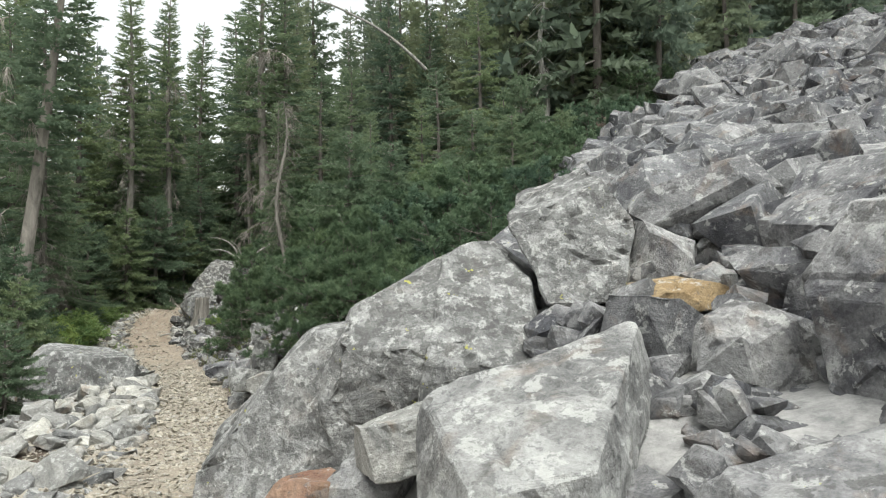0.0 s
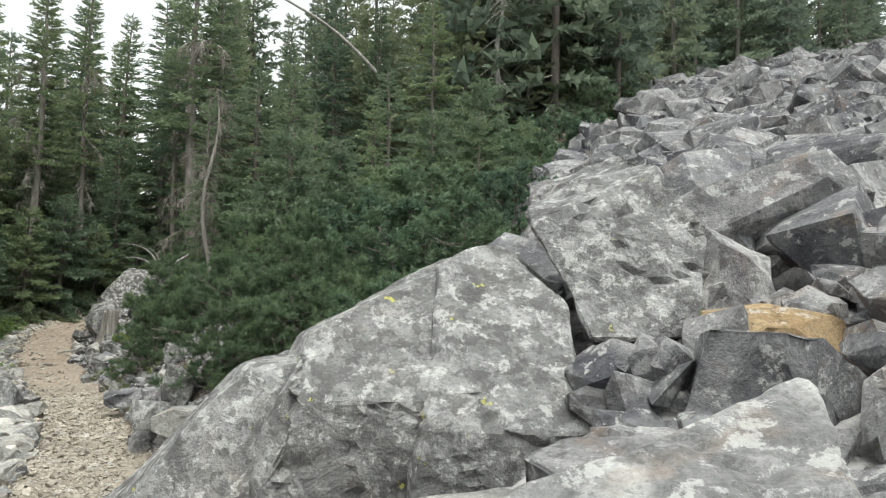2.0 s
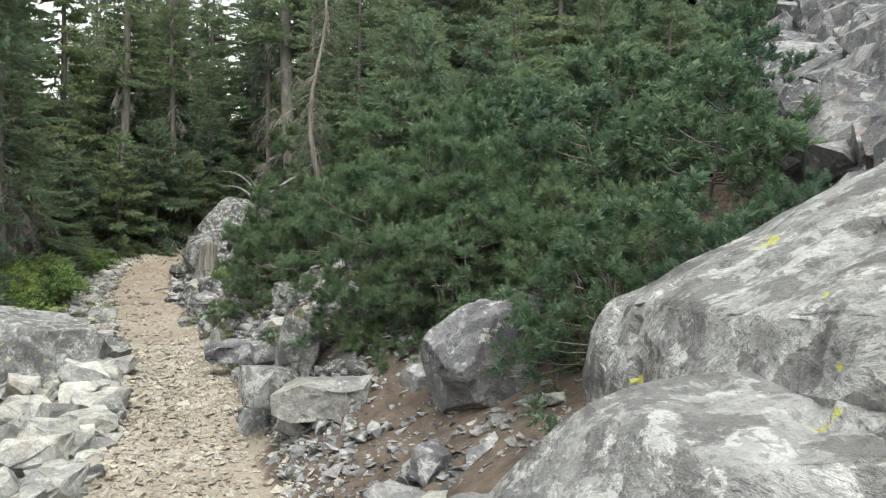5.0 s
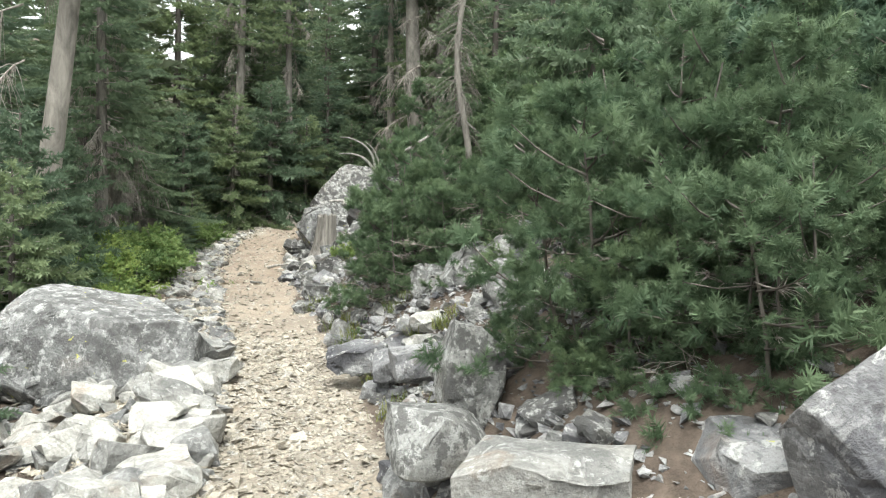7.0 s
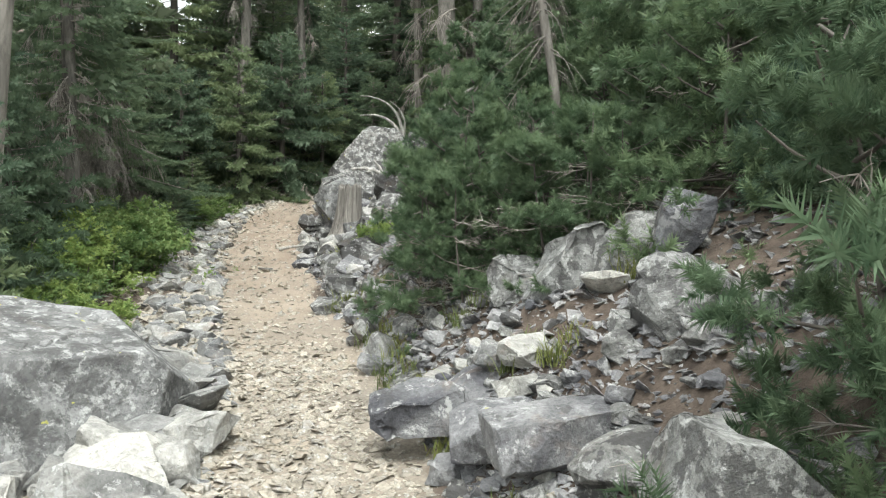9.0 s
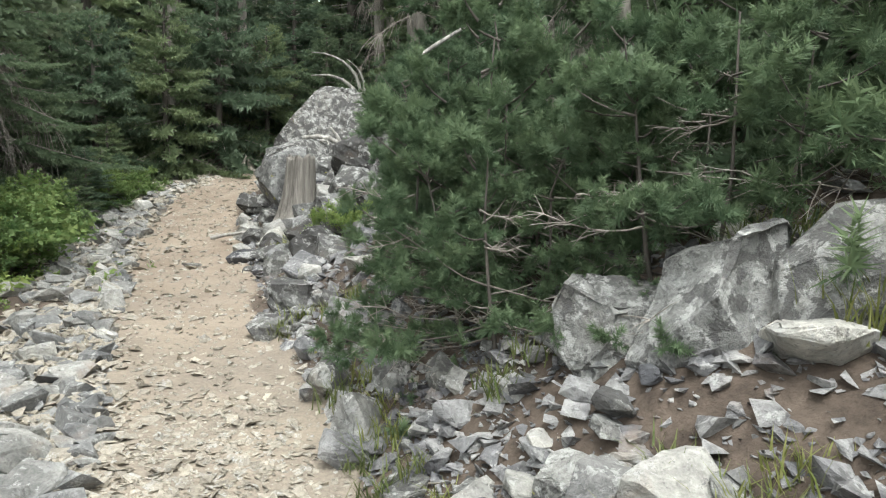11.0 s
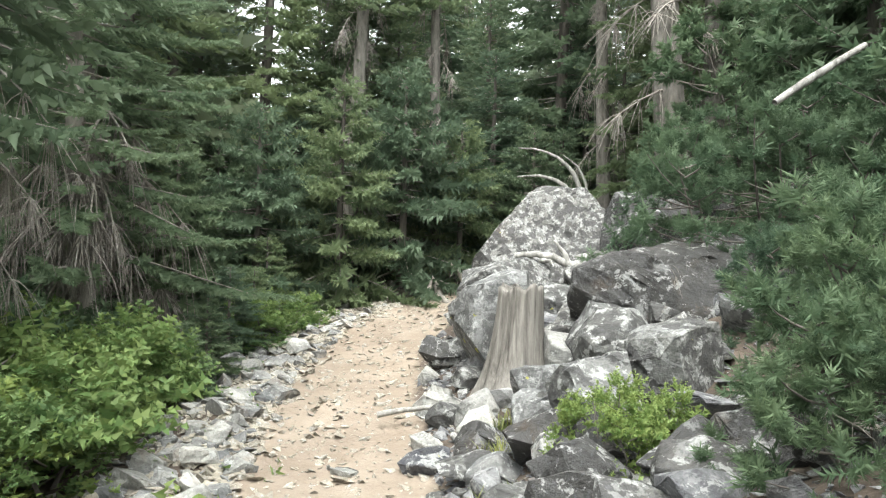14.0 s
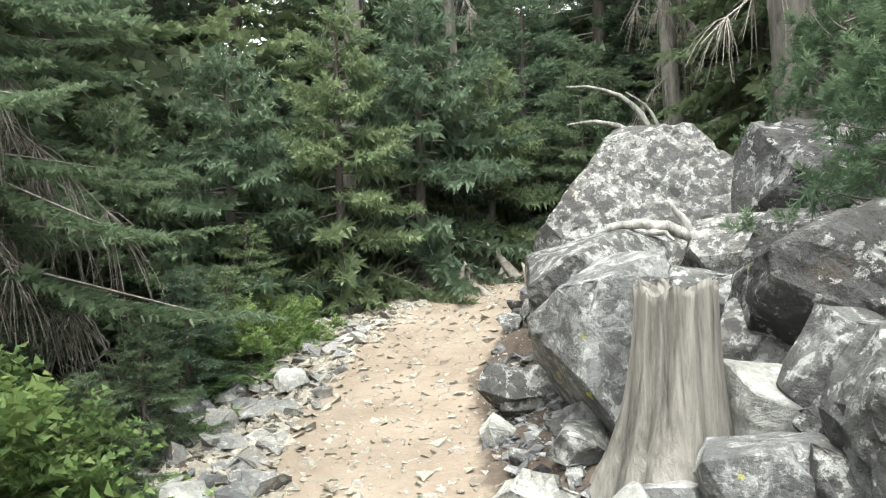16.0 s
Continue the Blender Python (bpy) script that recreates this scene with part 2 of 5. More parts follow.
def build_ground():
    xs, ys = spread(-300, 300, -13, 6, 0.11), spread(-300, 300, -2, 29, 0.11)
    X, Y = np.meshgrid(xs, ys)
    Z = ground(X, Y)
    V = np.stack([X, Y, Z], -1).reshape(-1, 3)
    w = len(xs)
    idx = np.arange(len(ys) * w).reshape(len(ys), w)
    F = np.stack([idx[:-1, :-1], idx[:-1, 1:], idx[1:, 1:], idx[1:, :-1]], -1).reshape(-1, 4)
    D = off_trail(X, Y) + 0.12 * wob(X, Y, 3.0, 0.5)
    worn = 1 - smooth(0.45, 0.8, np.abs(D))
    m, n, l, b = node_mat("soil_and_trail", 0.95)
    pos = n.new("ShaderNodeNewGeometry").outputs["Position"]
    at = n.new("ShaderNodeAttribute")
    at.attribute_name = "tint"
    soil = mix(n, l, steps(n, l, tex_noise(n, l, pos, 6, 7, 0.75), 0.36, 0.64), (0.052, 0.040, 0.032), (0.135, 0.106, 0.084))
    tan = mix(n, l, steps(n, l, tex_noise(n, l, pos, 1.1, 4, 0.6), 0.35, 0.65), (0.215, 0.19, 0.158), (0.31, 0.265, 0.21))
    tan = mix(n, l, 1.0, tan, mix(n, l, steps(n, l, tex_noise(n, l, pos, 45, 4, 0.7), 0.3, 0.7), (0.75,) * 3, (1.2,) * 3), "MULTIPLY")
    sep = n.new("ShaderNodeSeparateXYZ")
    l.new(pos, sep.inputs[0])
    tan = mix(n, l, times(n, l, steps(n, l, sep.outputs["Y"], 13.0, 18.0), 0.75), tan, mix(n, l, steps(n, l, tex_noise(n, l, pos, 2.0, 5, 0.65), 0.35, 0.65), (0.215, 0.165, 0.123), (0.325, 0.265, 0.21)))
    edge = n.new("ShaderNodeMath")
    edge.operation = "ADD"
    l.new(at.outputs["Fac"], edge.inputs[0])
    l.new(steps(n, l, tex_noise(n, l, pos, 6, 4, 0.7), 0.9, 0.1), edge.inputs[1])
    col = mix(n, l, steps(n, l, edge.outputs[0], 0.75, 1.05), soil, tan)
    sc = n.new("ShaderNodeAttribute")
    sc.attribute_name = "talus"
    grit = mix(n, l, steps(n, l, tex_noise(n, l, pos, 4, 7, 0.75), 0.35, 0.65), (0.16, 0.16, 0.16), (0.40, 0.39, 0.38))
    col = mix(n, l, sc.outputs["Fac"], col, grit)
    l.new(col, b.inputs["Base Color"])
    bump(n, l, b, mix(n, l, 0.5, tex_noise(n, l, pos, 30, 5, 0.7), tex_noise(n, l, pos, 8, 4, 0.6)), 0.8, 0.04)
    ob = link_mesh("ground", V, F, m, None, "", worn.reshape(-1), flat=False)
    stony = smooth(-0.8, 0.4, X - scree_edge(Y)) * smooth(0.7, 1.0, off_trail(X, Y))
    ob.data.attributes.new("talus", "FLOAT", "POINT").data.foreach_set("value", stony.reshape(-1).astype(np.float32))
    return tagged(ob, "tan dirt trail through brown duff and stony soil", "ground", "", "structure")


build_ground()


# ---- stones ----
def hull_block(rng, size, points=16, boxy=0.75, worn=0.06):
    """An angular stone: the hull of points scattered near a box's skin, with its edges knocked off."""
    bm = bmesh.new()
    for _ in range(points):
        p = rng.uniform(-1, 1, 3)
        p /= max(abs(p).max(), 0.01) ** boxy * np.linalg.norm(p) ** (1 - boxy)
        bm.verts.new(p * size * rng.uniform(0.82, 1.0))
    res = bmesh.ops.convex_hull(bm, input=bm.verts)
    bmesh.ops.delete(bm, geom=[v for v in bm.verts if not v.link_faces], context="VERTS")
    bmesh.ops.dissolve_limit(bm, angle_limit=radians(14), verts=bm.verts, edges=bm.edges)
    if worn:
        bmesh.ops.bevel(bm, geom=bm.edges[:], offset=worn * float(min(size)), segments=1, affect="EDGES", clamp_overlap=True)
    bmesh.ops.recalc_face_normals(bm, faces=bm.faces)
    return bm


def cut_block(size, cuts, seed, rough=0.03, level=4, chips=9):
    """A large stone: a box sliced by planes (normal, share of half size kept), then roughened and cracked along ledges."""
    rng = np.random.default_rng(seed)
    bm = bmesh.new()
    bmesh.ops.create_cube(bm, size=2.0)
    sx = Vector(size)
    planes = [(Vector(nv).normalized(), k) for nv, k in cuts]
    for _ in range(chips):
        v = Vector(rng.normal(size=3)).normalized()
        planes.append((v, rng.uniform(0.92, 1.15)))
    for nv, k in planes:
        g = bm.verts[:] + bm.edges[:] + bm.faces[:]
        bmesh.ops.bisect_plane(bm, geom=g, plane_co=nv * k, plane_no=nv, clear_outer=True)
        bmesh.ops.holes_fill(bm, edges=[e for e in bm.edges if e.is_boundary])
    for v in bm.verts:
        v.co = Vector((v.co.x * sx.x, v.co.y * sx.y, v.co.z * sx.z))
    bmesh.ops.bevel(bm, geom=bm.edges[:], offset=0.02 * min(size), segments=1, affect="EDGES", clamp_overlap=True)
    bmesh.ops.triangulate(bm, faces=bm.faces)
    weather(bm, rng, rough, max(0.035, 2.0 * max(size) / 2 ** level))
    return bm


def hewn(name, blocks, seed, material, label, rough=0.025, step=0.055, category="boulder"):
    """A large stone of one or more blocks: boxes (middle, half sizes) hewn by planes (point on it, outward normal), then weathered."""
    rng_ = np.random.default_rng(seed)
    whole = bmesh.new()
    mid0 = Vector(blocks[0][0])
    for mid, half, planes in blocks:
        bm = bmesh.new()
        bmesh.ops.create_cube(bm, size=2.0)
        for v in bm.verts:
            v.co = Vector((v.co.x * half[0], v.co.y * half[1], v.co.z * half[2])) + Vector(mid)
        cuts = [(Vector(a), Vector(b).normalized()) for a, b in planes]
        for _ in range(5):
            v = Vector(rng_.normal(size=3)).normalized()
            reach = max(((w.co - Vector(mid)).dot(v) for w in bm.verts))
            cuts.append((Vector(mid) + v * reach * rng_.uniform(0.68, 0.8), v))
        for a, nv in cuts:
            bmesh.ops.bisect_plane(bm, geom=bm.verts[:] + bm.edges[:] + bm.faces[:], plane_co=a, plane_no=nv, clear_outer=True)
            bmesh.ops.holes_fill(bm, edges=[e for e in bm.edges if e.is_boundary])
        bmesh.ops.bevel(bm, geom=bm.edges[:], offset=0.025 * min(half), segments=1, affect="EDGES", clamp_overlap=True)
        tmp = bpy.data.meshes.new("tmp")
        bm.to_mesh(tmp)
        bm.free()
        whole.from_mesh(tmp)
        bpy.data.meshes.remove(tmp)
    weather(whole, rng_, rough, step)
    for v in whole.verts:
        v.co -= mid0
    ob = part(name, whole, material)
    ob.location = mid0
    return tagged(ob, label, category)


def weather(bm, rng_, rough, step):
    """Roughen a stone's faces, with ledges and cracks along its grain."""
    bmesh.ops.triangulate(bm, faces=bm.faces)
    for _ in range(8):
        long_ = [e for e in bm.edges if e.calc_length() > step * 1.5]
        if not long_:
            break
        bmesh.ops.subdivide_edges(bm, edges=long_, cuts=1)
        bmesh.ops.triangulate(bm, faces=[f for f in bm.faces if len(f.verts) > 3])
    bm.normal_update()
    o = Vector(rng_.uniform(-50, 50, 3))
    tilt = Euler(rng_.uniform(-0.5, 0.5, 3).tolist()).to_matrix()
    moved = []
    for v in bm.verts:
        q = tilt @ v.co
        a = noise.noise(q * 1.7 + o) * 1.3 + noise.noise(q * 4.5 + o) * 0.8 + noise.noise(q * 11 + o) * 0.5
        bed = noise.noise(Vector((q.x * 0.9, q.y * 0.9, q.z * 3.5)) + o)
        bed = round(bed * 5) / 5 * 1.3
        crack = -1.1 if abs(noise.noise(Vector((q.x * 2.2, q.y * 1.2, q.z * 1.6)) - o)) < 0.02 else 0.0
        moved.append(v.co + v.normal * (a + bed + crack) * rough)
    for v, c in zip(bm.verts, moved):
        v.co = c
    bmesh.ops.recalc_face_normals(bm, faces=bm.faces)


def big_stone(name, at, size, turn, cuts, seed, material, label, rough=0.03, level=4, chips=9, category="boulder", group=""):
    ob = part(name, cut_block(size, cuts, seed, rough, level, chips), material)
    ob.matrix_world = pose(*at, *turn)
    return tagged(ob, label, category, group)


rng = np.random.default_rng(5)
STONES = []
for k in range(16):
    bm = hull_block(np.random.default_rng(100 + k), np.array([1.0, rng.uniform(0.65, 0.95), rng.uniform(0.55, 0.9)]), int(rng.integers(15, 24)), 0.75, 0.05)
    weather(bm, np.random.default_rng(k), 0.05, 0.34)
    me = bpy.data.meshes.new("stone")
    bm.to_mesh(me)
    bm.free()
    STONES.append(me)
STONE_MATS = {}


def stone_mesh(k, material):
    key = (k, material.name)
    if key not in STONE_MATS:
        me = STONES[k].copy()
        me.materials.append(material)
        STONE_MATS[key] = me
    return STONE_MATS[key]


def stone(name, x, y, r, material, label, group, sink=0.35, flatten=1.0, tilt=25, z=None, k=None, category="rock"):
    ob = new(name, stone_mesh(int(rng.integers(len(STONES))) if k is None else k, material))
    s = np.array([1, 1, flatten]) * r * rng.uniform(0.85, 1.15, 3)
    zz = gz(x, y) if z is None else z
    turn = Euler([radians(rng.uniform(-tilt, tilt)), radians(rng.uniform(-tilt, tilt)), rng.uniform(0, 6.28)])
    ob.matrix_world = Matrix.LocRotScale((x, y, zz + float(s[2]) * (0.62 - sink)), turn, s.tolist())
    return tagged(ob, label, category, group)


def stone_heap(name, spots, material, label, category, seed, points=10):
    """Very many stones as one mesh: spots are rows of x, y, z, radius, flatness."""
    r_ = np.random.default_rng(seed)
    shapes = []
    for k in range(10):
        bm = hull_block(np.random.default_rng(seed + k), np.array([1, r_.uniform(0.65, 0.95), r_.uniform(0.5, 0.85)]), points, 0.78, 0)
        bmesh.ops.triangulate(bm, faces=bm.faces)
        bm.verts.index_update()
        shapes.append((np.array([v.co[:] for v in bm.verts]), np.array([[v.index for v in f.verts] for f in bm.faces])))
        bm.free()
    V, F, at = [], [], 0
    for x, y, z, r, fl in spots:
        v, f = shapes[int(r_.integers(10))]
        m = np.array(Euler(r_.uniform(-0.5, 0.5, 2).tolist() + [r_.uniform(0, 6.28)]).to_matrix())
        V.append((v * [r, r, r * fl]) @ m.T + [x, y, z])
        F.append(f + at)
        at += len(v)
    ob = link_mesh(name, np.concatenate(V), np.concatenate(F), material)
    return tagged(ob, label, category, "", "stuff")


# the large boulders of the talus
def talus_boulders():
    hewn("boulder",
         [((0.30, 5.5, 0.85), (0.55, 0.78, 1.0), [((0, 4.96, 1.25), (0.02, -0.73, 0.68)), ((0.05, 4.66, 0.88), (-0.1, -0.97, 0.2)), ((0.66, 4.87, 1.03), (0.95, -0.2, 0.2)), ((0.45, 5.4, 1.72), (0.6, -0.2, 0.75)),
                                                  ((-0.1, 5.4, 1.68), (-0.45, 0, 0.88)), ((-0.05, 5.25, 1.5), (-0.96, -0.1, 0.22))]),
          ((-0.35, 5.55, 0.85), (0.5, 0.72, 1.0), [((-0.3, 4.99, 1.25), (-0.04, -0.69, 0.72)), ((-0.3, 4.72, 0.88), (-0.25, -0.95, 0.15)), ((-0.15, 5.4, 1.64), (-0.45, 0, 0.88)), ((-0.70, 5.3, 1.3), (-0.9, -0.1, 0.4))]),
          ((-0.92, 5.45, 0.4), (0.82, 0.62, 0.95), [((-0.99, 5.15, 1.19), (-0.20, -0.08, 1)), ((-1.15, 5.15, 0.95), (-0.75, -0.2, 0.66)), ((-0.39, 4.99, 1.22), (-0.24, -0.93, 0.30)), ((-0.25, 5.0, 1.22), (0.5, -0.75, 0.45)), ((-0.9, 5.5, 1.18), (-0.2, 0.9, 0.4))])],
         11, M_BOULDER, "huge grey lichen-spotted boulder beside the trail", 0.022, 0.045)
    hewn("boulder",
         [((1.0, 5.75, 1.85), (0.60, 0.62, 0.7), [((0.55, 5.60, 2.02), (-0.40, -0.35, 0.85)), ((0.56, 5.6, 1.96), (-0.80, 0.42, -0.55)), ((0.95, 5.26, 1.6), (-0.13, -0.86, 0.40)), ((1.06, 5.15, 1.4), (0.1, -0.99, -0.1)),
                                                  ((1.32, 5.31, 2.15), (0.80, -0.15, 0.55)), ((1.40, 5.31, 1.73), (0.93, -0.2, -0.22)), ((1.0, 5.3, 1.36), (0, 0, -1))])],
         12, M_BOULDER, "block-shaped grey boulder perched on the talus, pale lichen", 0.028, 0.04)
    hewn("boulder",
         [((0.62, 3.3, 0.75), (0.75, 0.65, 0.65), [((1.0, 3.77, 1.3), (-0.18, -0.32, 0.93)), ((1.02, 3.78, 1.2), (0.9, -0.42, 0.1)), ((1.0, 3.8, 1.3), (-0.35, 0.9, 0.3)), ((0.0, 3.0, 0.8), (-0.9, -0.3, 0.25))])],
         13, M_SLAB, "pale grey slab with a split, tilted face", 0.02, 0.045)
    # middle, half sizes, turn, seed, stone, label
    for at, size, turn, cuts, seed, mat, label in (
            ((0.55, 4.15, 0.86), (0.32, 0.22, 0.2), (5, -8, 15), [((0, 0, 1), 0.85)], 14, M_SCREE, "small pale rock with yellow lichen against the boulder"),
            ((-0.12, 4.1, 0.70), (0.36, 0.24, 0.15), (0, -12, 20), [((0, 0, 1), 0.8)], 15, M_PALE, "flat pale slab leaning on a boulder's foot"),
            ((1.64, 5.15, 1.43), (0.36, 0.26, 0.11), (4, 2, -5), [((-1, -0.6, 0.4), 0.8), ((0.7, -1, 0.3), 0.85), ((-0.1, -0.7, 1), 0.72), ((-0.6, 0, 1), 0.85), ((0.6, 0, 1), 0.9)], 16, M_OCHRE, "flat ochre-orange rock among grey talus"),
            ((1.32, 4.6, 1.14), (0.34, 0.28, 0.26), (0, 6, 30), [((0.5, 0, 1), 0.8)], 17, M_SCREE, "grey talus rock with a sloping top"),
            ((1.72, 4.1, 1.12), (0.30, 0.26, 0.26), (0, 16, 10), [((0.5, 0, 1), 0.8)], 35, M_SCREE, "grey talus rock with a sloping top"),
            ((2.35, 3.55, 1.3), (0.42, 0.42, 0.62), (4, -10, 20), [((-0.8, 0, 0.8), 0.9)], 18, M_SCREE, "dark grey upright talus boulder"),
            ((1.55, 2.35, 0.62), (0.75, 0.5, 0.32), (10, -10, -12), [((0, 0, 1), 0.9)], 19, M_SCREE, "broad grey slab with rusty stains"),
            ((4.3, 8.0, 2.3), (0.85, 0.75, 0.65), (10, -12, 30), [((-0.6, 0, 1), 0.85)], 20, M_SCREE, "large pale grey boulder high in the talus"),
            ((3.1, 5.4, 1.9), (0.62, 0.55, 0.5), (6, -16, 10), [((-0.5, 0, 1), 0.8)], 31, M_SCREE, "large grey boulder with a bright sloping top"),
            ((2.6, 6.75, 1.78), (0.30, 0.3, 0.26), (6, -16, 40), [((-0.5, 0, 1), 0.8)], 32, M_SCREE, "grey talus boulder with a pale sloping face"),
            ((3.05, 7.4, 2.25), (0.36, 0.3, 0.34), (6, 10, 70), [((-0.5, 0, 1), 0.8)], 33, M_SCREE, "grey talus boulder with a pale sloping face"),
            ((1.75, 5.85, 1.62), (0.3, 0.3, 0.3), (6, 20, 10), [], 34, M_SCREE, "grey talus rock wedged behind a perched boulder"),
            ((-0.85, 4.35, 0.2), (0.24, 0.2, 0.17), (0, 0, 30), [], 21, M_RED, "rust-red rock at the trail's edge"),
            ((-0.45, 4.3, 0.3), (0.22, 0.2, 0.2), (10, 0, 60), [], 36, M_SCREE, "grey rock at the trail's edge"),
            ((0.1, 3.6, 0.35), (0.34, 0.24, 0.26), (10, -12, 50), [], 37, M_SCREE, "grey slab fragment at the trail's edge"),
            ((-1.2, 6.45, 0.3), (0.36, 0.34, 0.3), (0, 0, 30), [((-0.5, -0.3, 1), 0.85)], 38, M_SCREE, "grey rock at the huge boulder's toe"),
            ((-6.1, 12.15, 0.1), (0.88, 0.55, 0.50), (0, 5, 10), [((0.12, -0.1, 1), 0.86), ((0.75, -0.6, 0.2), 0.86), ((-0.3, -1, 0.35), 0.86), ((-1, 0, 0.2), 0.92)], 22, M_BOULDER, "grey boulder standing among pale rubble beside the trail"),
            ((-1.1, 8.75, 0.68), (0.27, 0.24, 0.36), (10, -12, 25), [((-0.5, -0.3, 1), 0.85)], 23, M_SCREE, "pointed grey rock against the conifer bushes"),
            ((-2.15, 9.4, 0.34), (0.34, 0.22, 0.15), (0, -6, -12), [((0, 0, 1), 0.8)], 24, M_PALE, "flat pale slab at the bank's foot"),
            ((-1.3, 9.3, 0.54), (0.32, 0.26, 0.13), (0, -6, 20), [((0, 0, 1), 0.8)], 39, M_SCREE, "grey rock under the conifer bushes"),
            ((-2.6, 10.55, 0.5), (0.17, 0.17, 0.28), (0, 8, 20), [((0.4, 0, 1), 0.85)], 25, M_WHITE, "grey upright rock in the bank"),
            ((-2.72, 10.0, 0.28), (0.24, 0.2, 0.14), (0, 8, 50), [], 52, M_WHITE, "grey rounded slab in the bank"),
            ((-3.05, 11.8, 0.3), (0.3, 0.15, 0.13), (0, -10, 22), [((0, 0, 1), 0.8)], 26, M_SCREE, "long grey rock in the bank"),
            ((-3.38, 12.1, 0.2), (0.2, 0.14, 0.12), (0, -4, 10), [((0, 0, 1), 0.8)], 53, M_SCREE, "grey rock in the bank")):
        big_stone("boulder", at, size, turn, cuts, seed, mat, label, 0.014, 5 if max(size) > 0.5 else 4)


talus_boulders()


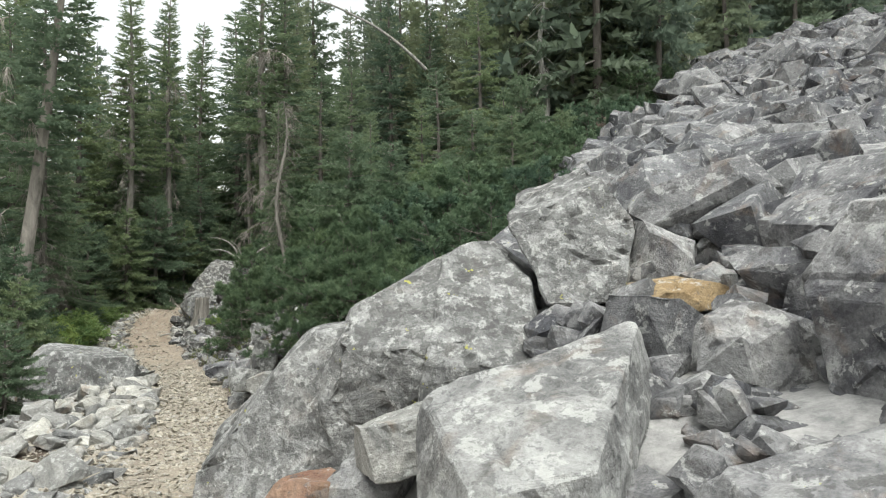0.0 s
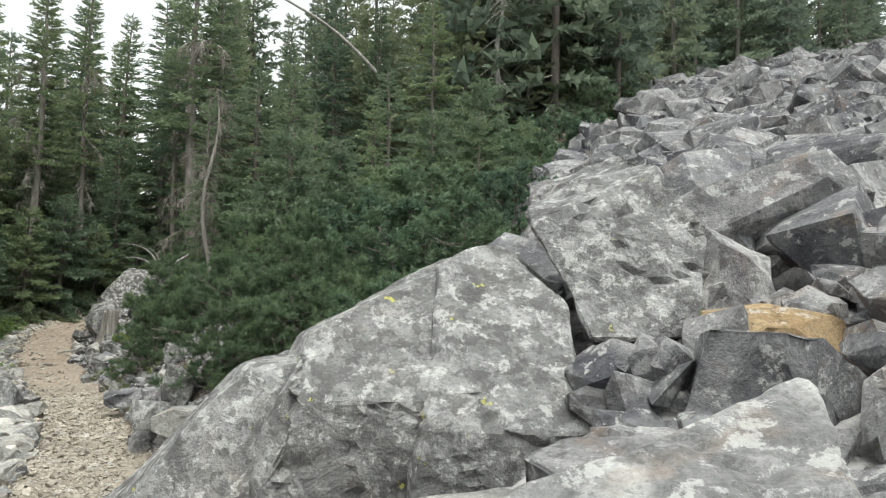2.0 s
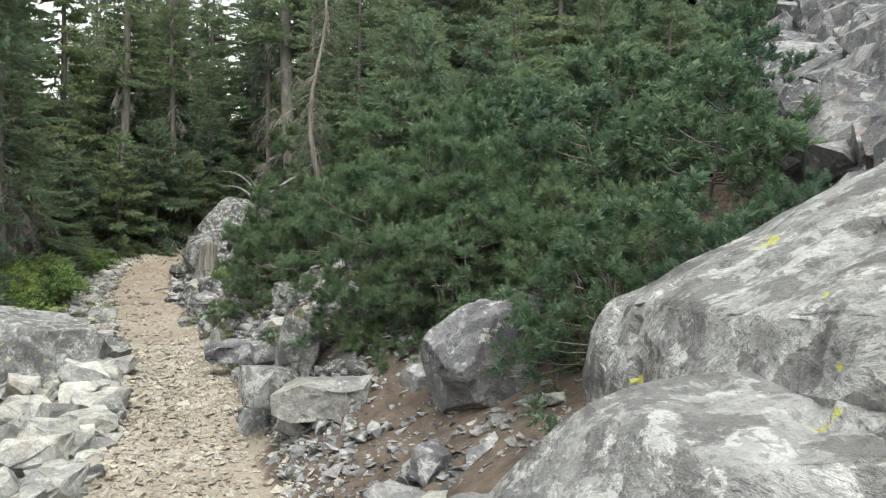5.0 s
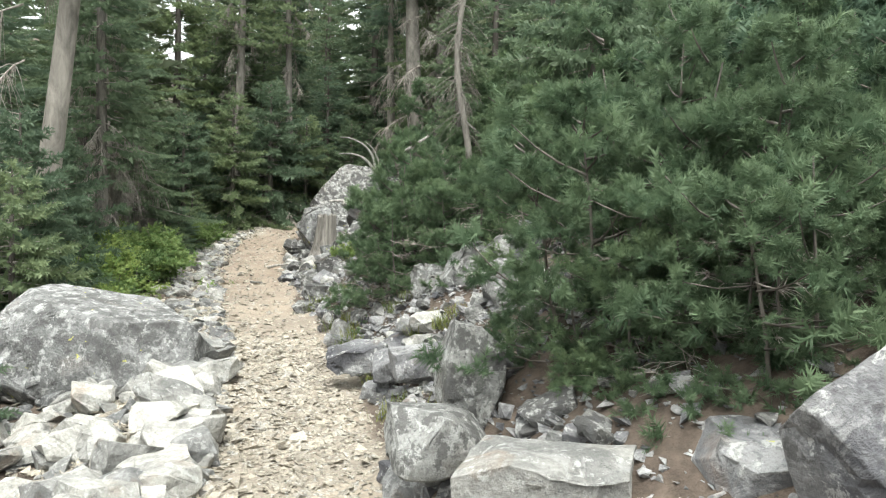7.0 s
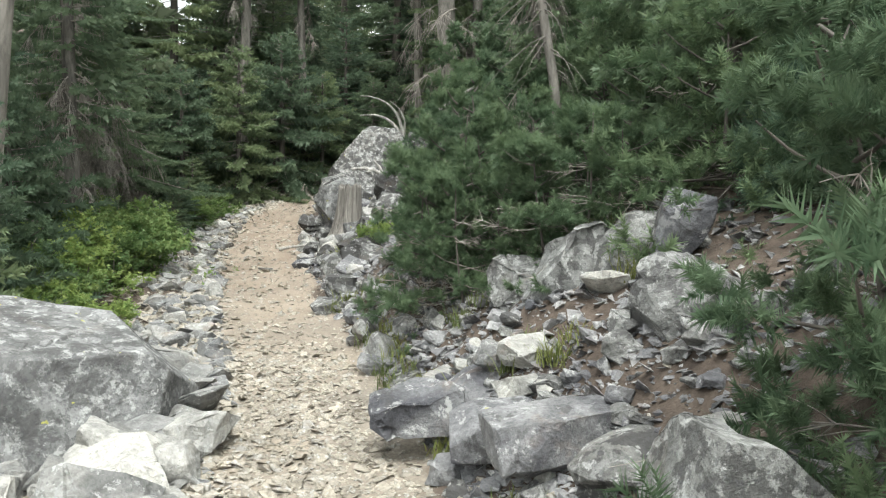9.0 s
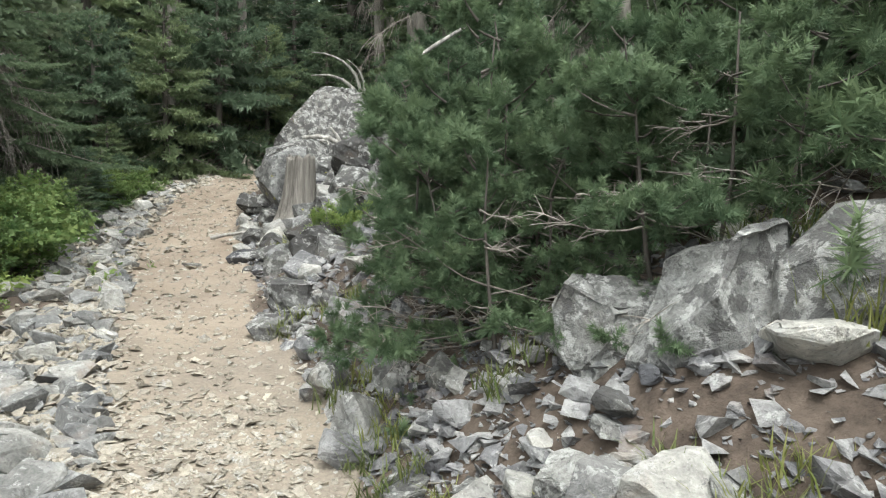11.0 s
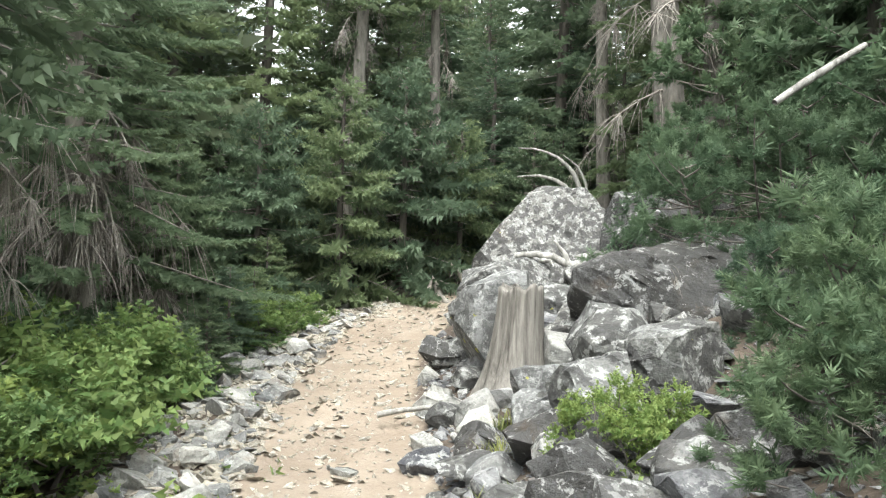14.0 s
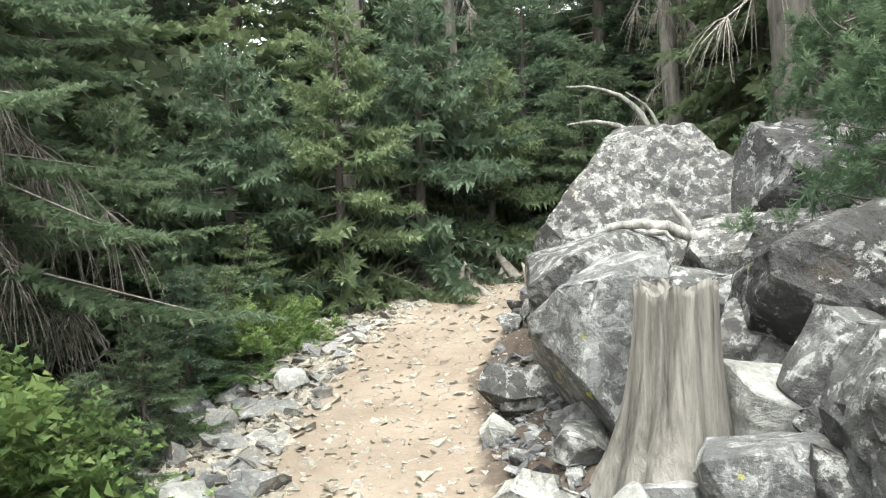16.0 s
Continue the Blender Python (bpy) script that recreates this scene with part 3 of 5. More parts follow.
def end_boulders():
    for at, size, turn, cuts, seed, mat, label in (
            ((-6.75, 22.3, 1.45), (0.95, 0.8, 0.97), (0, 4, 10), [((-0.9, 0, 0.6), 0.86), ((0.8, 0, 0.8), 0.86), ((0, -1, 0.5), 0.85)], 41, M_MOTTLE, "tall grey boulder crusted with pale and dark lichen"),
            ((-6.82, 19.75, 0.97), (0.34, 0.38, 0.46), (6, -4, 15), [((-0.8, -0.5, 0.3), 0.78), ((-0.2, 0, 1), 0.85), ((-0.8, -0.3, -0.55), 0.62), ((0.3, -1, 0.2), 0.8), ((-0.5, 0.2, 0.9), 0.85)], 42, M_BOULDER, "pale grey boulder behind the stump, yellow lichen"),
            ((-7.0, 20.9, 1.15), (0.45, 0.45, 0.42), (6, -4, 15), [((-0.2, 0, 1), 0.9)], 54, M_MOTTLE, "grey lichened rock below a tall boulder"),
            ((-4.95, 20.3, 1.15), (1.25, 0.8, 0.72), (-10, 4, 8), [((0, -0.6, 1), 0.8), ((-0.8, 0, 0.8), 0.8), ((0.2, -1, 0.3), 0.85)], 43, M_BLACK, "broad dark boulder blotched with white lichen"),
            ((-5.66, 18.75, 0.92), (0.26, 0.26, 0.30), (0, 0, 40), [((-0.5, -0.3, 1), 0.85)], 44, M_LICHEN, "lichen-blotched rock behind the stump"),
            ((-5.66, 18.05, 0.60), (0.25, 0.25, 0.34), (0, -10, 15), [((0.3, -0.5, 1), 0.8), ((-0.8, -0.4, 0.4), 0.8)], 45, M_LICHEN, "pale lichened rock beside the stump"),
            ((-6.08, 21.15, 1.38), (0.36, 0.32, 0.26), (8, -10, 20), [((-0.4, -0.5, 1), 0.8)], 61, M_MOTTLE, "lichen-blotched rock behind the stump"),
            ((-5.75, 20.75, 1.36), (0.34, 0.3, 0.3), (-6, 12, 60), [((0.3, -0.5, 1), 0.8)], 62, M_BLACK, "dark rock blotched with white lichen"),
            ((-6.3, 20.55, 1.08), (0.26, 0.26, 0.22), (8, 10, 10), [((0, -0.4, 1), 0.85)], 63, M_LICHEN, "lichen-blotched rock behind the stump"),
            ((-5.55, 21.5, 1.85), (0.5, 0.4, 0.42), (4, 14, 35), [((-0.5, -0.4, 1), 0.8)], 64, M_BLACK, "dark rock blotched with white lichen"),
            ((-6.02, 19.95, 0.98), (0.24, 0.2, 0.18), (4, -8, 75), [((0, -0.4, 1), 0.85)], 65, M_MOTTLE, "lichen-blotched rock behind the stump"),
            ((-5.98, 19.3, 0.80), (0.24, 0.18, 0.14), (6, 8, 25), [((0, -0.3, 1), 0.8)], 66, M_PALE, "flat pale rock against the stump"),
            ((-6.1, 18.85, 0.66), (0.26, 0.17, 0.17), (-4, -6, 15), [((0, 0, 1), 0.8)], 67, M_BOULDER, "flat grey rock against the stump"),
            ((-5.75, 19.3, 0.95), (0.26, 0.24, 0.26), (6, 8, 70), [((-0.3, -0.5, 1), 0.8)], 68, M_LICHEN, "lichen-blotched rock behind the stump"),
            ((-7.02, 19.15, 0.40), (0.17, 0.14, 0.12), (6, 8, 40), [], 69, M_PALE, "pale rock under a boulder beside the stump"),
            ((-6.0, 18.45, 0.55), (0.22, 0.18, 0.14), (0, -4, 15), [((0, 0, 1), 0.8)], 55, M_BOULDER, "flat grey rock against the stump"),
            ((-5.3, 18.5, 0.9), (0.22, 0.22, 0.24), (0, -10, 55), [], 56, M_LICHEN, "pale lichened rock on the bank"),
            ((-5.2, 16.65, 0.40), (0.25, 0.22, 0.24), (8, 14, 30), [((-0.4, -0.4, 1), 0.75), ((-0.8, -0.5, 0.2), 0.8)], 46, M_LICHEN, "lichened grey rock at the trail's edge"),
            ((-5.42, 16.05, 0.2), (0.2, 0.18, 0.18), (0, 0, 10), [], 47, M_LICHEN, "small lichened rock at the trail's edge"),
            ((-5.85, 17.2, 0.32), (0.2, 0.16, 0.15), (0, 0, 70), [], 57, M_WHITE, "small lichened rock at the trail's edge"),
            ((-3.36, 13.42, 0.70), (0.24, 0.17, 0.22), (8, -8, 12), [((0.2, -0.2, 1), 0.85), ((-0.7, -0.6, 0.3), 0.85), ((0.5, -0.5, -0.7), 0.6)], 48, M_WHITE, "pale black-blotched rock under the conifer bush"),
            ((-2.98, 13.22, 0.86), (0.20, 0.16, 0.30), (-10, 24, 20), [((-0.5, 0.2, 1), 0.8), ((0.8, -0.5, 0.3), 0.8)], 49, M_WHITE, "pale leaning rock under the conifer bush"),
            ((-2.70, 13.05, 0.98), (0.26, 0.13, 0.17), (12, -27, 8), [((0.3, -0.6, 1), 0.8), ((-0.8, -0.3, 0.5), 0.8)], 58, M_WHITE, "pale leaning rock under the conifer bush"),
            ((-3.82, 12.42, 0.17), (0.25, 0.17, 0.12), (4, -4, 10), [((0, 0, 1), 0.7)], 71, M_SCREE, "flat grey slab at the foot of the earthy bank"),
            ((-2.48, 12.22, 0.80), (0.23, 0.18, 0.22), (10, -18, 30), [((-0.6, -0.3, 1), 0.8)], 72, M_WHITE, "pale black-blotched block in the earthy bank"),
            ((-3.05, 12.55, 0.40), (0.12, 0.08, 0.08), (10, -10, 50), [((0, -0.3, 1), 0.8)], 73, M_WHITE, "pale angular rock in the earthy bank"),
            ((-3.45, 12.75, 0.40), (0.09, 0.06, 0.06), (0, 14, 70), [((0, -0.3, 1), 0.8)], 74, M_PALE, "pale angular rock in the earthy bank"),
            ((-2.45, 12.9, 1.15), (0.13, 0.1, 0.2), (0, 18, 5), [], 59, M_SCREE, "pale upright slab beside the conifer bush"),
            ((-8.45, 18.35, 0.17), (0.22, 0.16, 0.10), (0, 6, 40), [((0, 0, 1), 0.7)], 50, M_PALE, "flat pale stone in the trail's rubble edge"),
            ((-7.2, 17.96, 0.15), (0.13, 0.06, 0.035), (0, 0, -15), [], 51, M_PALE, "small flat white stone lying on the trail")):
        big_stone("boulder", at, size, turn, cuts, seed, mat, label, 0.028 if max(size) > 0.5 or seed in (48, 49, 58) else 0.018, 5 if max(size) > 0.5 else 4)


end_boulders()


def stump():
    """Weathered stump with fluted sides and roots that spread downhill."""
    base = tagged(new("tree_stump"), "silver-grey weathered tree stump with fluted sides and spreading roots", "stump")
    base.location = (-6.42, 19.25, 0.32)
    na, nz, H = 72, 34, 1.0
    V, F = [], []
    for j in range(nz):
        t = j / (nz - 1)
        flare = 0.165 + 0.05 * (1 - t) + 0.22 * (1 - t) ** 2.6
        for i in range(na):
            a = 2 * math.pi * i / na
            flute = 1 - 2 * abs(math.sin(a * 4.5 + 1.2 * math.sin(a * 2 + t))) ** 0.6 + 0.6 * math.sin(a * 17 + 2 * t)
            root = 1 + (1 - t) ** 3 * (0.55 * math.cos(a * 4 + 0.6) + 0.5 * math.cos(a - 3.9))
            r = flare * root * (1 + 0.07 * flute) + 0.012 * noise.noise(Vector((math.cos(a) * 3, math.sin(a) * 3, t * 2)))
            top = H + 0.018 * math.sin(a * 7) + 0.02 * math.cos(a * 2 + 1)
            V.append((r * math.cos(a) - 0.05 * (1 - t), r * math.sin(a), -0.25 + t * (top + 0.25)))
            if j:
                p, q = (j - 1) * na + i, (j - 1) * na + (i + 1) % na
                F.append((p, q, q + na, p + na))
    k = len(V)
    top0 = (nz - 1) * na
    for i in range(na):
        v = V[top0 + i]
        V.append((v[0] * 0.55, v[1] * 0.55, v[2] - 0.06 - 0.03 * math.sin(i * 1.7)))
    V.append((0, 0, H - 0.14))
    for i in range(na):
        q = (i + 1) % na
        F.append((top0 + i, top0 + q, k + q, k + i))
        F.append((k + i, k + q, k + na))
    link_mesh("trunk", V, F, M_STUMP, base, "", flat=False)
    return base


stump()


# ---- conifers and shrubs ----
def unit(v):
    return v / np.maximum(np.linalg.norm(v, axis=-1, keepdims=True), 1e-6)


def brush_shapes(seed, needles, length, width, lean, flat=1.0, count=4, reach=1.0, core=0.0, blunt=0.35):
    """Unit twigs along x: thin triangles set round the axis, over a share (reach) of its length, more forward towards the tip."""
    r_ = np.random.default_rng(seed)
    out = []
    for _ in range(count):
        u = (np.arange(needles) + r_.uniform(0, 1, needles)) / needles
        a = r_.uniform(0, 2 * math.pi, needles)
        side = np.stack([np.zeros(needles), np.cos(a), np.sin(a) * flat], -1)
        d = unit(np.stack([np.full(needles, lean), np.cos(a), np.sin(a) * flat], -1))
        nl = length * r_.uniform(0.75, 1.2, needles)[:, None] * (1 - blunt * u[:, None])
        p = np.stack([u * reach, u * 0, u * 0], -1)
        if reach < 1:
            d = unit(d + np.stack([(0.4 + 3.4 * blunt) * u ** 4, u * 0, u * 0], -1))
        w = unit(np.cross(d, side + [0.3, 0.2, 0.1])) * width
        tri = np.stack([p - w, p + w, p + d * nl], 1)
        if core:
            leaf = []
            for a0 in r_.uniform(0, 3.1) + np.array([0.0, 1.05, 2.1]):
                e = np.array([0, math.cos(a0), math.sin(a0)]) * core
                m0 = np.array([0.55, 0, 0])
                leaf += [[m0 - e, m0 + e, [0.0, 0, 0]], [m0 + e, m0 - e, [1.0, 0, 0]]]
            tri = np.concatenate([tri, np.array(leaf)])
        out.append(tri)
    return np.array(out)


def place_brushes(shapes, P, D, U, S, tints, r_):
    k = r_.integers(len(shapes), size=len(P))
    T = shapes[k]
    D = unit(D)
    W = unit(np.cross(U, D))
    U = np.cross(D, W)
    X = (T[..., 0:1] * D[:, None, None] + T[..., 1:2] * W[:, None, None] + T[..., 2:3] * U[:, None, None]) * S[:, None, None, None] + P[:, None, None]
    V = X.reshape(-1, 3)
    F = np.arange(len(V)).reshape(-1, 3)
    young = np.clip(np.asarray(tints)[:, None] + 0.6 * (T[..., 2, 0] - 0.6), 0, 1)
    return V, F, np.repeat(young.reshape(-1), 3)


def tube(pts, radii, sides=5):
    pts = np.asarray(pts, float)
    V, F = [], []
    for i, p in enumerate(pts):
        d = unit(pts[min(i + 1, len(pts) - 1)] - pts[max(i - 1, 0)])
        s = unit(np.cross(d, [0.31, 0.22, 0.92] if abs(d[2]) < 0.9 else [1, 0.1, 0]))
        t = np.cross(d, s)
        for k in range(sides):
            a = 2 * math.pi * k / sides
            V.append(p + radii[i] * (math.cos(a) * s + math.sin(a) * t))
            if i:
                b0, b1 = (i - 1) * sides + k, (i - 1) * sides + (k + 1) % sides
                F.append((b0, b1, b1 + sides, b0 + sides))
    return V, F


def tubes_mesh(name, runs, material, parent, label="", flat=False):
    V, F = [], []
    for pts, radii, sides in runs:
        v, f = tube(pts, radii, sides)
        F += [tuple(i + len(V) for i in q) for q in f]
        V += v
    return link_mesh(name, [tuple(v) for v in V], F, material, parent, label, flat=flat)


def droop_twigs(r_, start, out, n, length, sag=0.8):
    """Dead twigs hanging from a branch."""
    runs = []
    for _ in range(n):
        d = unit(out + r_.normal(0, 0.45, 3))
        l = length * r_.uniform(0.5, 1.2)
        t = np.linspace(0, 1, 5)[:, None]
        pts = start + d * l * t + np.array([0, 0, -sag]) * l * t ** 2 + r_.normal(0, 0.02 * l, (5, 3)) * t
        runs.append((pts, 0.006 * (1 - 0.8 * t[:, 0]) + 0.001, 3))
    return runs


def fir(seed, H, R, clear, brush, per_m, dead=0.0, bare=False, lean=(0, 0), trunk_r=None, material=None, whorl=0.30, sz=1.0, bark=None):
    """A fir at the origin: tapered trunk, whorls of sagging branches with side twigs, dead twigs low down."""
    r_ = np.random.default_rng(seed)
    tree = new("fir_tree")
    tr = trunk_r or 0.011 * H + 0.02
    t = np.linspace(0, 1, 9)
    bend = r_.normal(0, 0.012 * H, 2)
    axis = np.stack([bend[0] * np.sin(t * 3) + lean[0] * t * H, bend[1] * np.sin(t * 2.5) + lean[1] * t * H, t * H - 0.3 * (1 - t)], -1)
    tubes_mesh("trunk", [(axis, tr * (1.25 - 0.25 * np.minimum(t * 8, 1)) * (1 - t) ** 0.8 + 0.012, 9)], bark or M_BARK, tree)
    P, D, U, S, C, runs = [], [], [], [], [], []
    z, turn = clear * H, 0.0
    while z < H * 0.985:
        f = z / H
        nb = int(r_.integers(4, 7))
        for k in range(nb):
            a = turn + 2 * math.pi * (k + r_.uniform(-0.3, 0.3)) / nb
            ragged = r_.uniform(0.55, 1.15)
            L = R * (1 - f) ** 0.75 * ragged * (0.75 + 0.25 * min(1, (f - clear) * 6 + 0.3)) + 0.10
            el = -0.38 + 0.75 * f + r_.normal(0, 0.1)
            start = np.array([np.interp(f, t, axis[:, 0]), np.interp(f, t, axis[:, 1]), z + r_.uniform(-0.12, 0.12)])
            out = np.array([math.cos(a) * math.cos(el), math.sin(a) * math.cos(el), math.sin(el)])
            n = max(3, int(L * per_m))
            u = (np.arange(n) + r_.uniform(0.2, 0.8, n)) / n
            u = 0.18 + 0.82 * u
            pts = start + out * (u * L)[:, None] + np.array([0, 0, 1.0]) * (0.22 * L * (u ** 2 - u))[:, None]
            side = np.cross(out, [0, 0, 1.0])
            sgn = np.where(np.arange(n) % 2, 1.0, -1.0)
            ang = r_.uniform(0.5, 1.0, n) * (1 - 0.55 * u)
            d = out * np.cos(ang)[:, None] + side * (sgn * np.sin(ang))[:, None] + np.array([0, 0, 1]) * r_.normal(-0.08, 0.14, n)[:, None]
            P.append(pts), D.append(d)
            U.append(np.tile([0, 0, 1.0], (n, 1)) + r_.normal(0, 0.25, (n, 3)))
            S.append(sz * (0.16 + 0.26 * L * (1.05 - u) * 0.8) * r_.uniform(0.8, 1.25, n))
            C.append(np.full(n, np.clip(r_.normal(0.5, 0.22), 0, 1)) + r_.normal(0, 0.08, n))
            runs.append((np.stack([start, start + out * L * 0.85 + [0, 0, -0.04 * L]]), (0.008 * L + 0.005, 0.003), 3))
        z += whorl * r_.uniform(0.7, 1.25) * (0.65 + 0.5 * (1 - f))
        turn += 0.9
    V, F, T = place_brushes(brush, np.concatenate(P), np.concatenate(D), np.concatenate(U), np.concatenate(S), np.clip(np.concatenate(C), 0, 1), r_)
    if not bare:
        tagged(link_mesh("crown", V, F, material or M_FIR, tree, "", T), kind="stuff")
    tagged(tubes_mesh("branch_wood", runs[::3] if brush is LOW else runs, M_TWIG, tree), kind="stuff")
    if dead:
        hang = []
        for _ in range(int(26 * dead)):
            zz = r_.uniform(0.06, max(clear, 0.1) + 0.28) * H
            a = r_.uniform(0, 6.28)
            out = np.array([math.cos(a), math.sin(a), -0.35])
            s = np.array([0, 0, zz])
            L = R * r_.uniform(0.25, 0.6)
            tt = np.linspace(0, 1, 5)[:, None]
            pts = s + out * L * tt + np.array([0, 0, -0.55]) * L * tt ** 2
            hang.append((pts, 0.014 * (1 - 0.8 * tt[:, 0]) + 0.002, 4))
            for q in (0.35, 0.55, 0.75, 0.95):
                hang += droop_twigs(r_, pts[int(q * 4)], out * 0.3 + np.array([0, 0, -0.7]), 8, min(0.5, L * 0.42), 0.9)
        tagged(tubes_mesh("dead_wood", hang, M_TWIG, tree, "bare grey drooping dead branches"), kind="stuff")
    return tree


def bush(seed, R, H, brush, branches, shoots, size, material, name="conifer_bush", stems=9, clump=0.085, twigs=0):
    """Low wind-shaped conifer: leaning stems, boughs that reach out to an uneven dome, and on each bough a few round clumps of bristling shoots."""
    r_ = np.random.default_rng(seed)
    thing = new(name)
    P, D, U, S, C, runs, bare = [], [], [], [], [], [], []
    feet, tops = [], []
    for k in range(stems):
        a, q = 2.4 * k + r_.uniform(-0.4, 0.4), 0.62 * math.sqrt((k + 0.3) / stems)
        feet.append(np.array([0.6 * q * R * math.cos(a), 0.6 * q * R * math.sin(a), -0.1 * H]))
        tops.append(np.array([q * R * math.cos(a), q * R * math.sin(a), H * (1 - 0.75 * q * q) * r_.uniform(0.72, 0.98)]))
    for f, tp in zip(feet, tops):
        t = np.linspace(0, 1, 5)[:, None]
        runs.append((f + (tp - f) * t * 0.86 + r_.normal(0, 0.03, (5, 3)) * t, 0.009 * R * (1 - 0.85 * t[:, 0]) + 0.002, 5))
    ph = r_.uniform(0, 6.28, 3)
    for k in range(branches):
        s_ = int(r_.integers(stems))
        f = r_.uniform(0.03, 1.0)
        a = r_.uniform(0, 2 * math.pi)
        root = feet[s_] + (tops[s_] - feet[s_]) * f * 0.92
        lob = 1 + 0.2 * math.sin(2 * a + ph[0] + 4 * f) + 0.16 * math.sin(5 * a + ph[1] + 7 * f)
        L = R * 0.50 * max(0.2, (1 - f ** 2.2)) * lob * r_.uniform(0.65, 1.2)
        el = -0.30 + 0.95 * f + r_.normal(0, 0.13)
        out = np.array([math.cos(a) * math.cos(el), math.sin(a) * math.cos(el), math.sin(el)])
        side = np.array([-math.sin(a), math.cos(a), 0.0])
        end = root + out * L + np.array([0, 0, 0.05 * L])
        mid = root + out * L * 0.55 + np.array([0, 0, -0.10 * L])
        t = np.linspace(0, 1, 4)[:, None]
        runs.append((root * (1 - t) ** 2 + 2 * mid * t * (1 - t) + end * t ** 2, 0.0045 * R * (1 - 0.8 * t[:, 0]) + 0.0012, 3))
        young = r_.normal(0.34, 0.16)
        for u, w in ((1.0, 0.0), (0.80, 1.0), (0.74, -1.0), (0.5, r_.choice((-0.8, 0.8)))):
            rad = clump * R * r_.uniform(0.75, 1.3) * (1.1 if u == 1.0 else 0.9)
            c = root + (end - root) * u + side * w * (0.55 * clump * R + 0.22 * L) + np.array([0, 0, r_.normal(0, 0.25 * clump * R)])
            n = max(4, int(shoots * r_.uniform(0.8, 1.3)))
            q = unit(r_.normal(0, 1, (n, 3)) + [0, 0, 0.45] + out * 0.5)
            P.append(c + q * rad * r_.uniform(0.0, 0.35, n)[:, None] * [1, 1, 0.75])
            D.append(q * [1, 1, 0.8] + out * 0.25 + [0, 0, 0.3])
            U.append(np.tile([0, 0, 1.0], (n, 1)) + r_.normal(0, 0.3, (n, 3)))
            S.append(size * r_.uniform(0.75, 1.25, n) * (rad / (clump * R)))
            # random tone, plus painted shading: upward shoots paler, inner clumps darker
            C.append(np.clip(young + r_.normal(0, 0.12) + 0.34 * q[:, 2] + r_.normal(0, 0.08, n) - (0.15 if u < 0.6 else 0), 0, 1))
    for k in range(twigs):
        s_ = int(r_.integers(stems))
        a, f = r_.uniform(0, 6.28), r_.uniform(0.05, 0.8)
        root = feet[s_] + (tops[s_] - feet[s_]) * f * 0.9
        out = np.array([math.cos(a), math.sin(a), r_.uniform(-0.35, 0.25)])
        L = R * r_.uniform(0.35, 0.62) * max(0.35, 1 - f)
        t = np.linspace(0, 1, 6)[:, None]
        pts = root + out * L * t + np.array([0, 0, 0.12]) * L * (t ** 2 - t) * 3 + r_.normal(0, 0.012, (6, 3)) * t
        bare.append((pts, 0.0035 * (1 - 0.75 * t[:, 0]) + 0.001, 4))
        for v in (2, 3, 4, 5):
            bare += [(p, r * 0.4, 3) for p, r, _ in droop_twigs(r_, pts[v], out * 0.9 + np.array([0, 0, 0.1]), 4, 0.34 * L, 0.15)]
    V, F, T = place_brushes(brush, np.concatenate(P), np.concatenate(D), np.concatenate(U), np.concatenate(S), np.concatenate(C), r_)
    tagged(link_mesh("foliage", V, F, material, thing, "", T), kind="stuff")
    tagged(tubes_mesh("stem_wood", runs, M_DARKBARK, thing, "bare grey-brown stems"), kind="stuff")
    if bare:
        tagged(tubes_mesh("dead_twig_fan", bare, M_TWIG, thing, "bare grey dead twigs"), kind="stuff")
    return thing


HI = brush_shapes(1, 50, 0.40, 0.027, 0.42, count=8, reach=0.72, blunt=0.1)
TUFT = brush_shapes(7, 14, 0.46, 0.085, 0.42, count=8, reach=0.72, blunt=0.1)
SPRAY = brush_shapes(8, 20, 0.40, 0.055, 0.7, 0.6)
MID = brush_shapes(2, 10, 0.50, 0.095, 1.1, 0.6)
LOW = brush_shapes(3, 7, 0.60, 0.115, 1.1, 0.6)
BUSHY = brush_shapes(4, 10, 0.52, 0.085, 0.4, reach=0.7)
LEAFY = brush_shapes(5, 13, 0.34, 0.085, 0.4)

FIRS = [fir(201, 11.5, 2.1, 0.03, MID, 9, sz=1.3, bark=M_DARKBARK), fir(202, 10.5, 1.9, 0.08, MID, 9, sz=1.3, bark=M_DARKBARK), fir(203, 12.0, 1.7, 0.24, MID, 9, 0.9, sz=1.3, bark=M_MIDBARK),
        fir(204, 6.0, 1.5, 0.03, MID, 11, sz=1.2, bark=M_DARKBARK), fir(205, 9.0, 1.35, 0.30, MID, 9, 1.0, sz=1.2, bark=M_MIDBARK), fir(206, 11.0, 1.6, 0.42, MID, 9, 0.4, lean=(0.13, 0.0), trunk_r=0.165, sz=1.3),
        fir(207, 12.0, 1.5, 0.42, MID, 9, 0.9, trunk_r=0.16, sz=1.3, bark=M_MIDBARK)]
FARS = [fir(211, 12, 2.4, 0.04, LOW, 4.5, whorl=0.55, sz=2.1, material=M_HAZEFIR, bark=M_DARKBARK), fir(212, 13, 2.1, 0.06, LOW, 4.5, whorl=0.55, sz=2.1, material=M_HAZEFIR, bark=M_DARKBARK),
        fir(213, 10, 2.2, 0.03, LOW, 4.5, whorl=0.55, sz=2.1, material=M_HAZEFIR, bark=M_DARKBARK)]
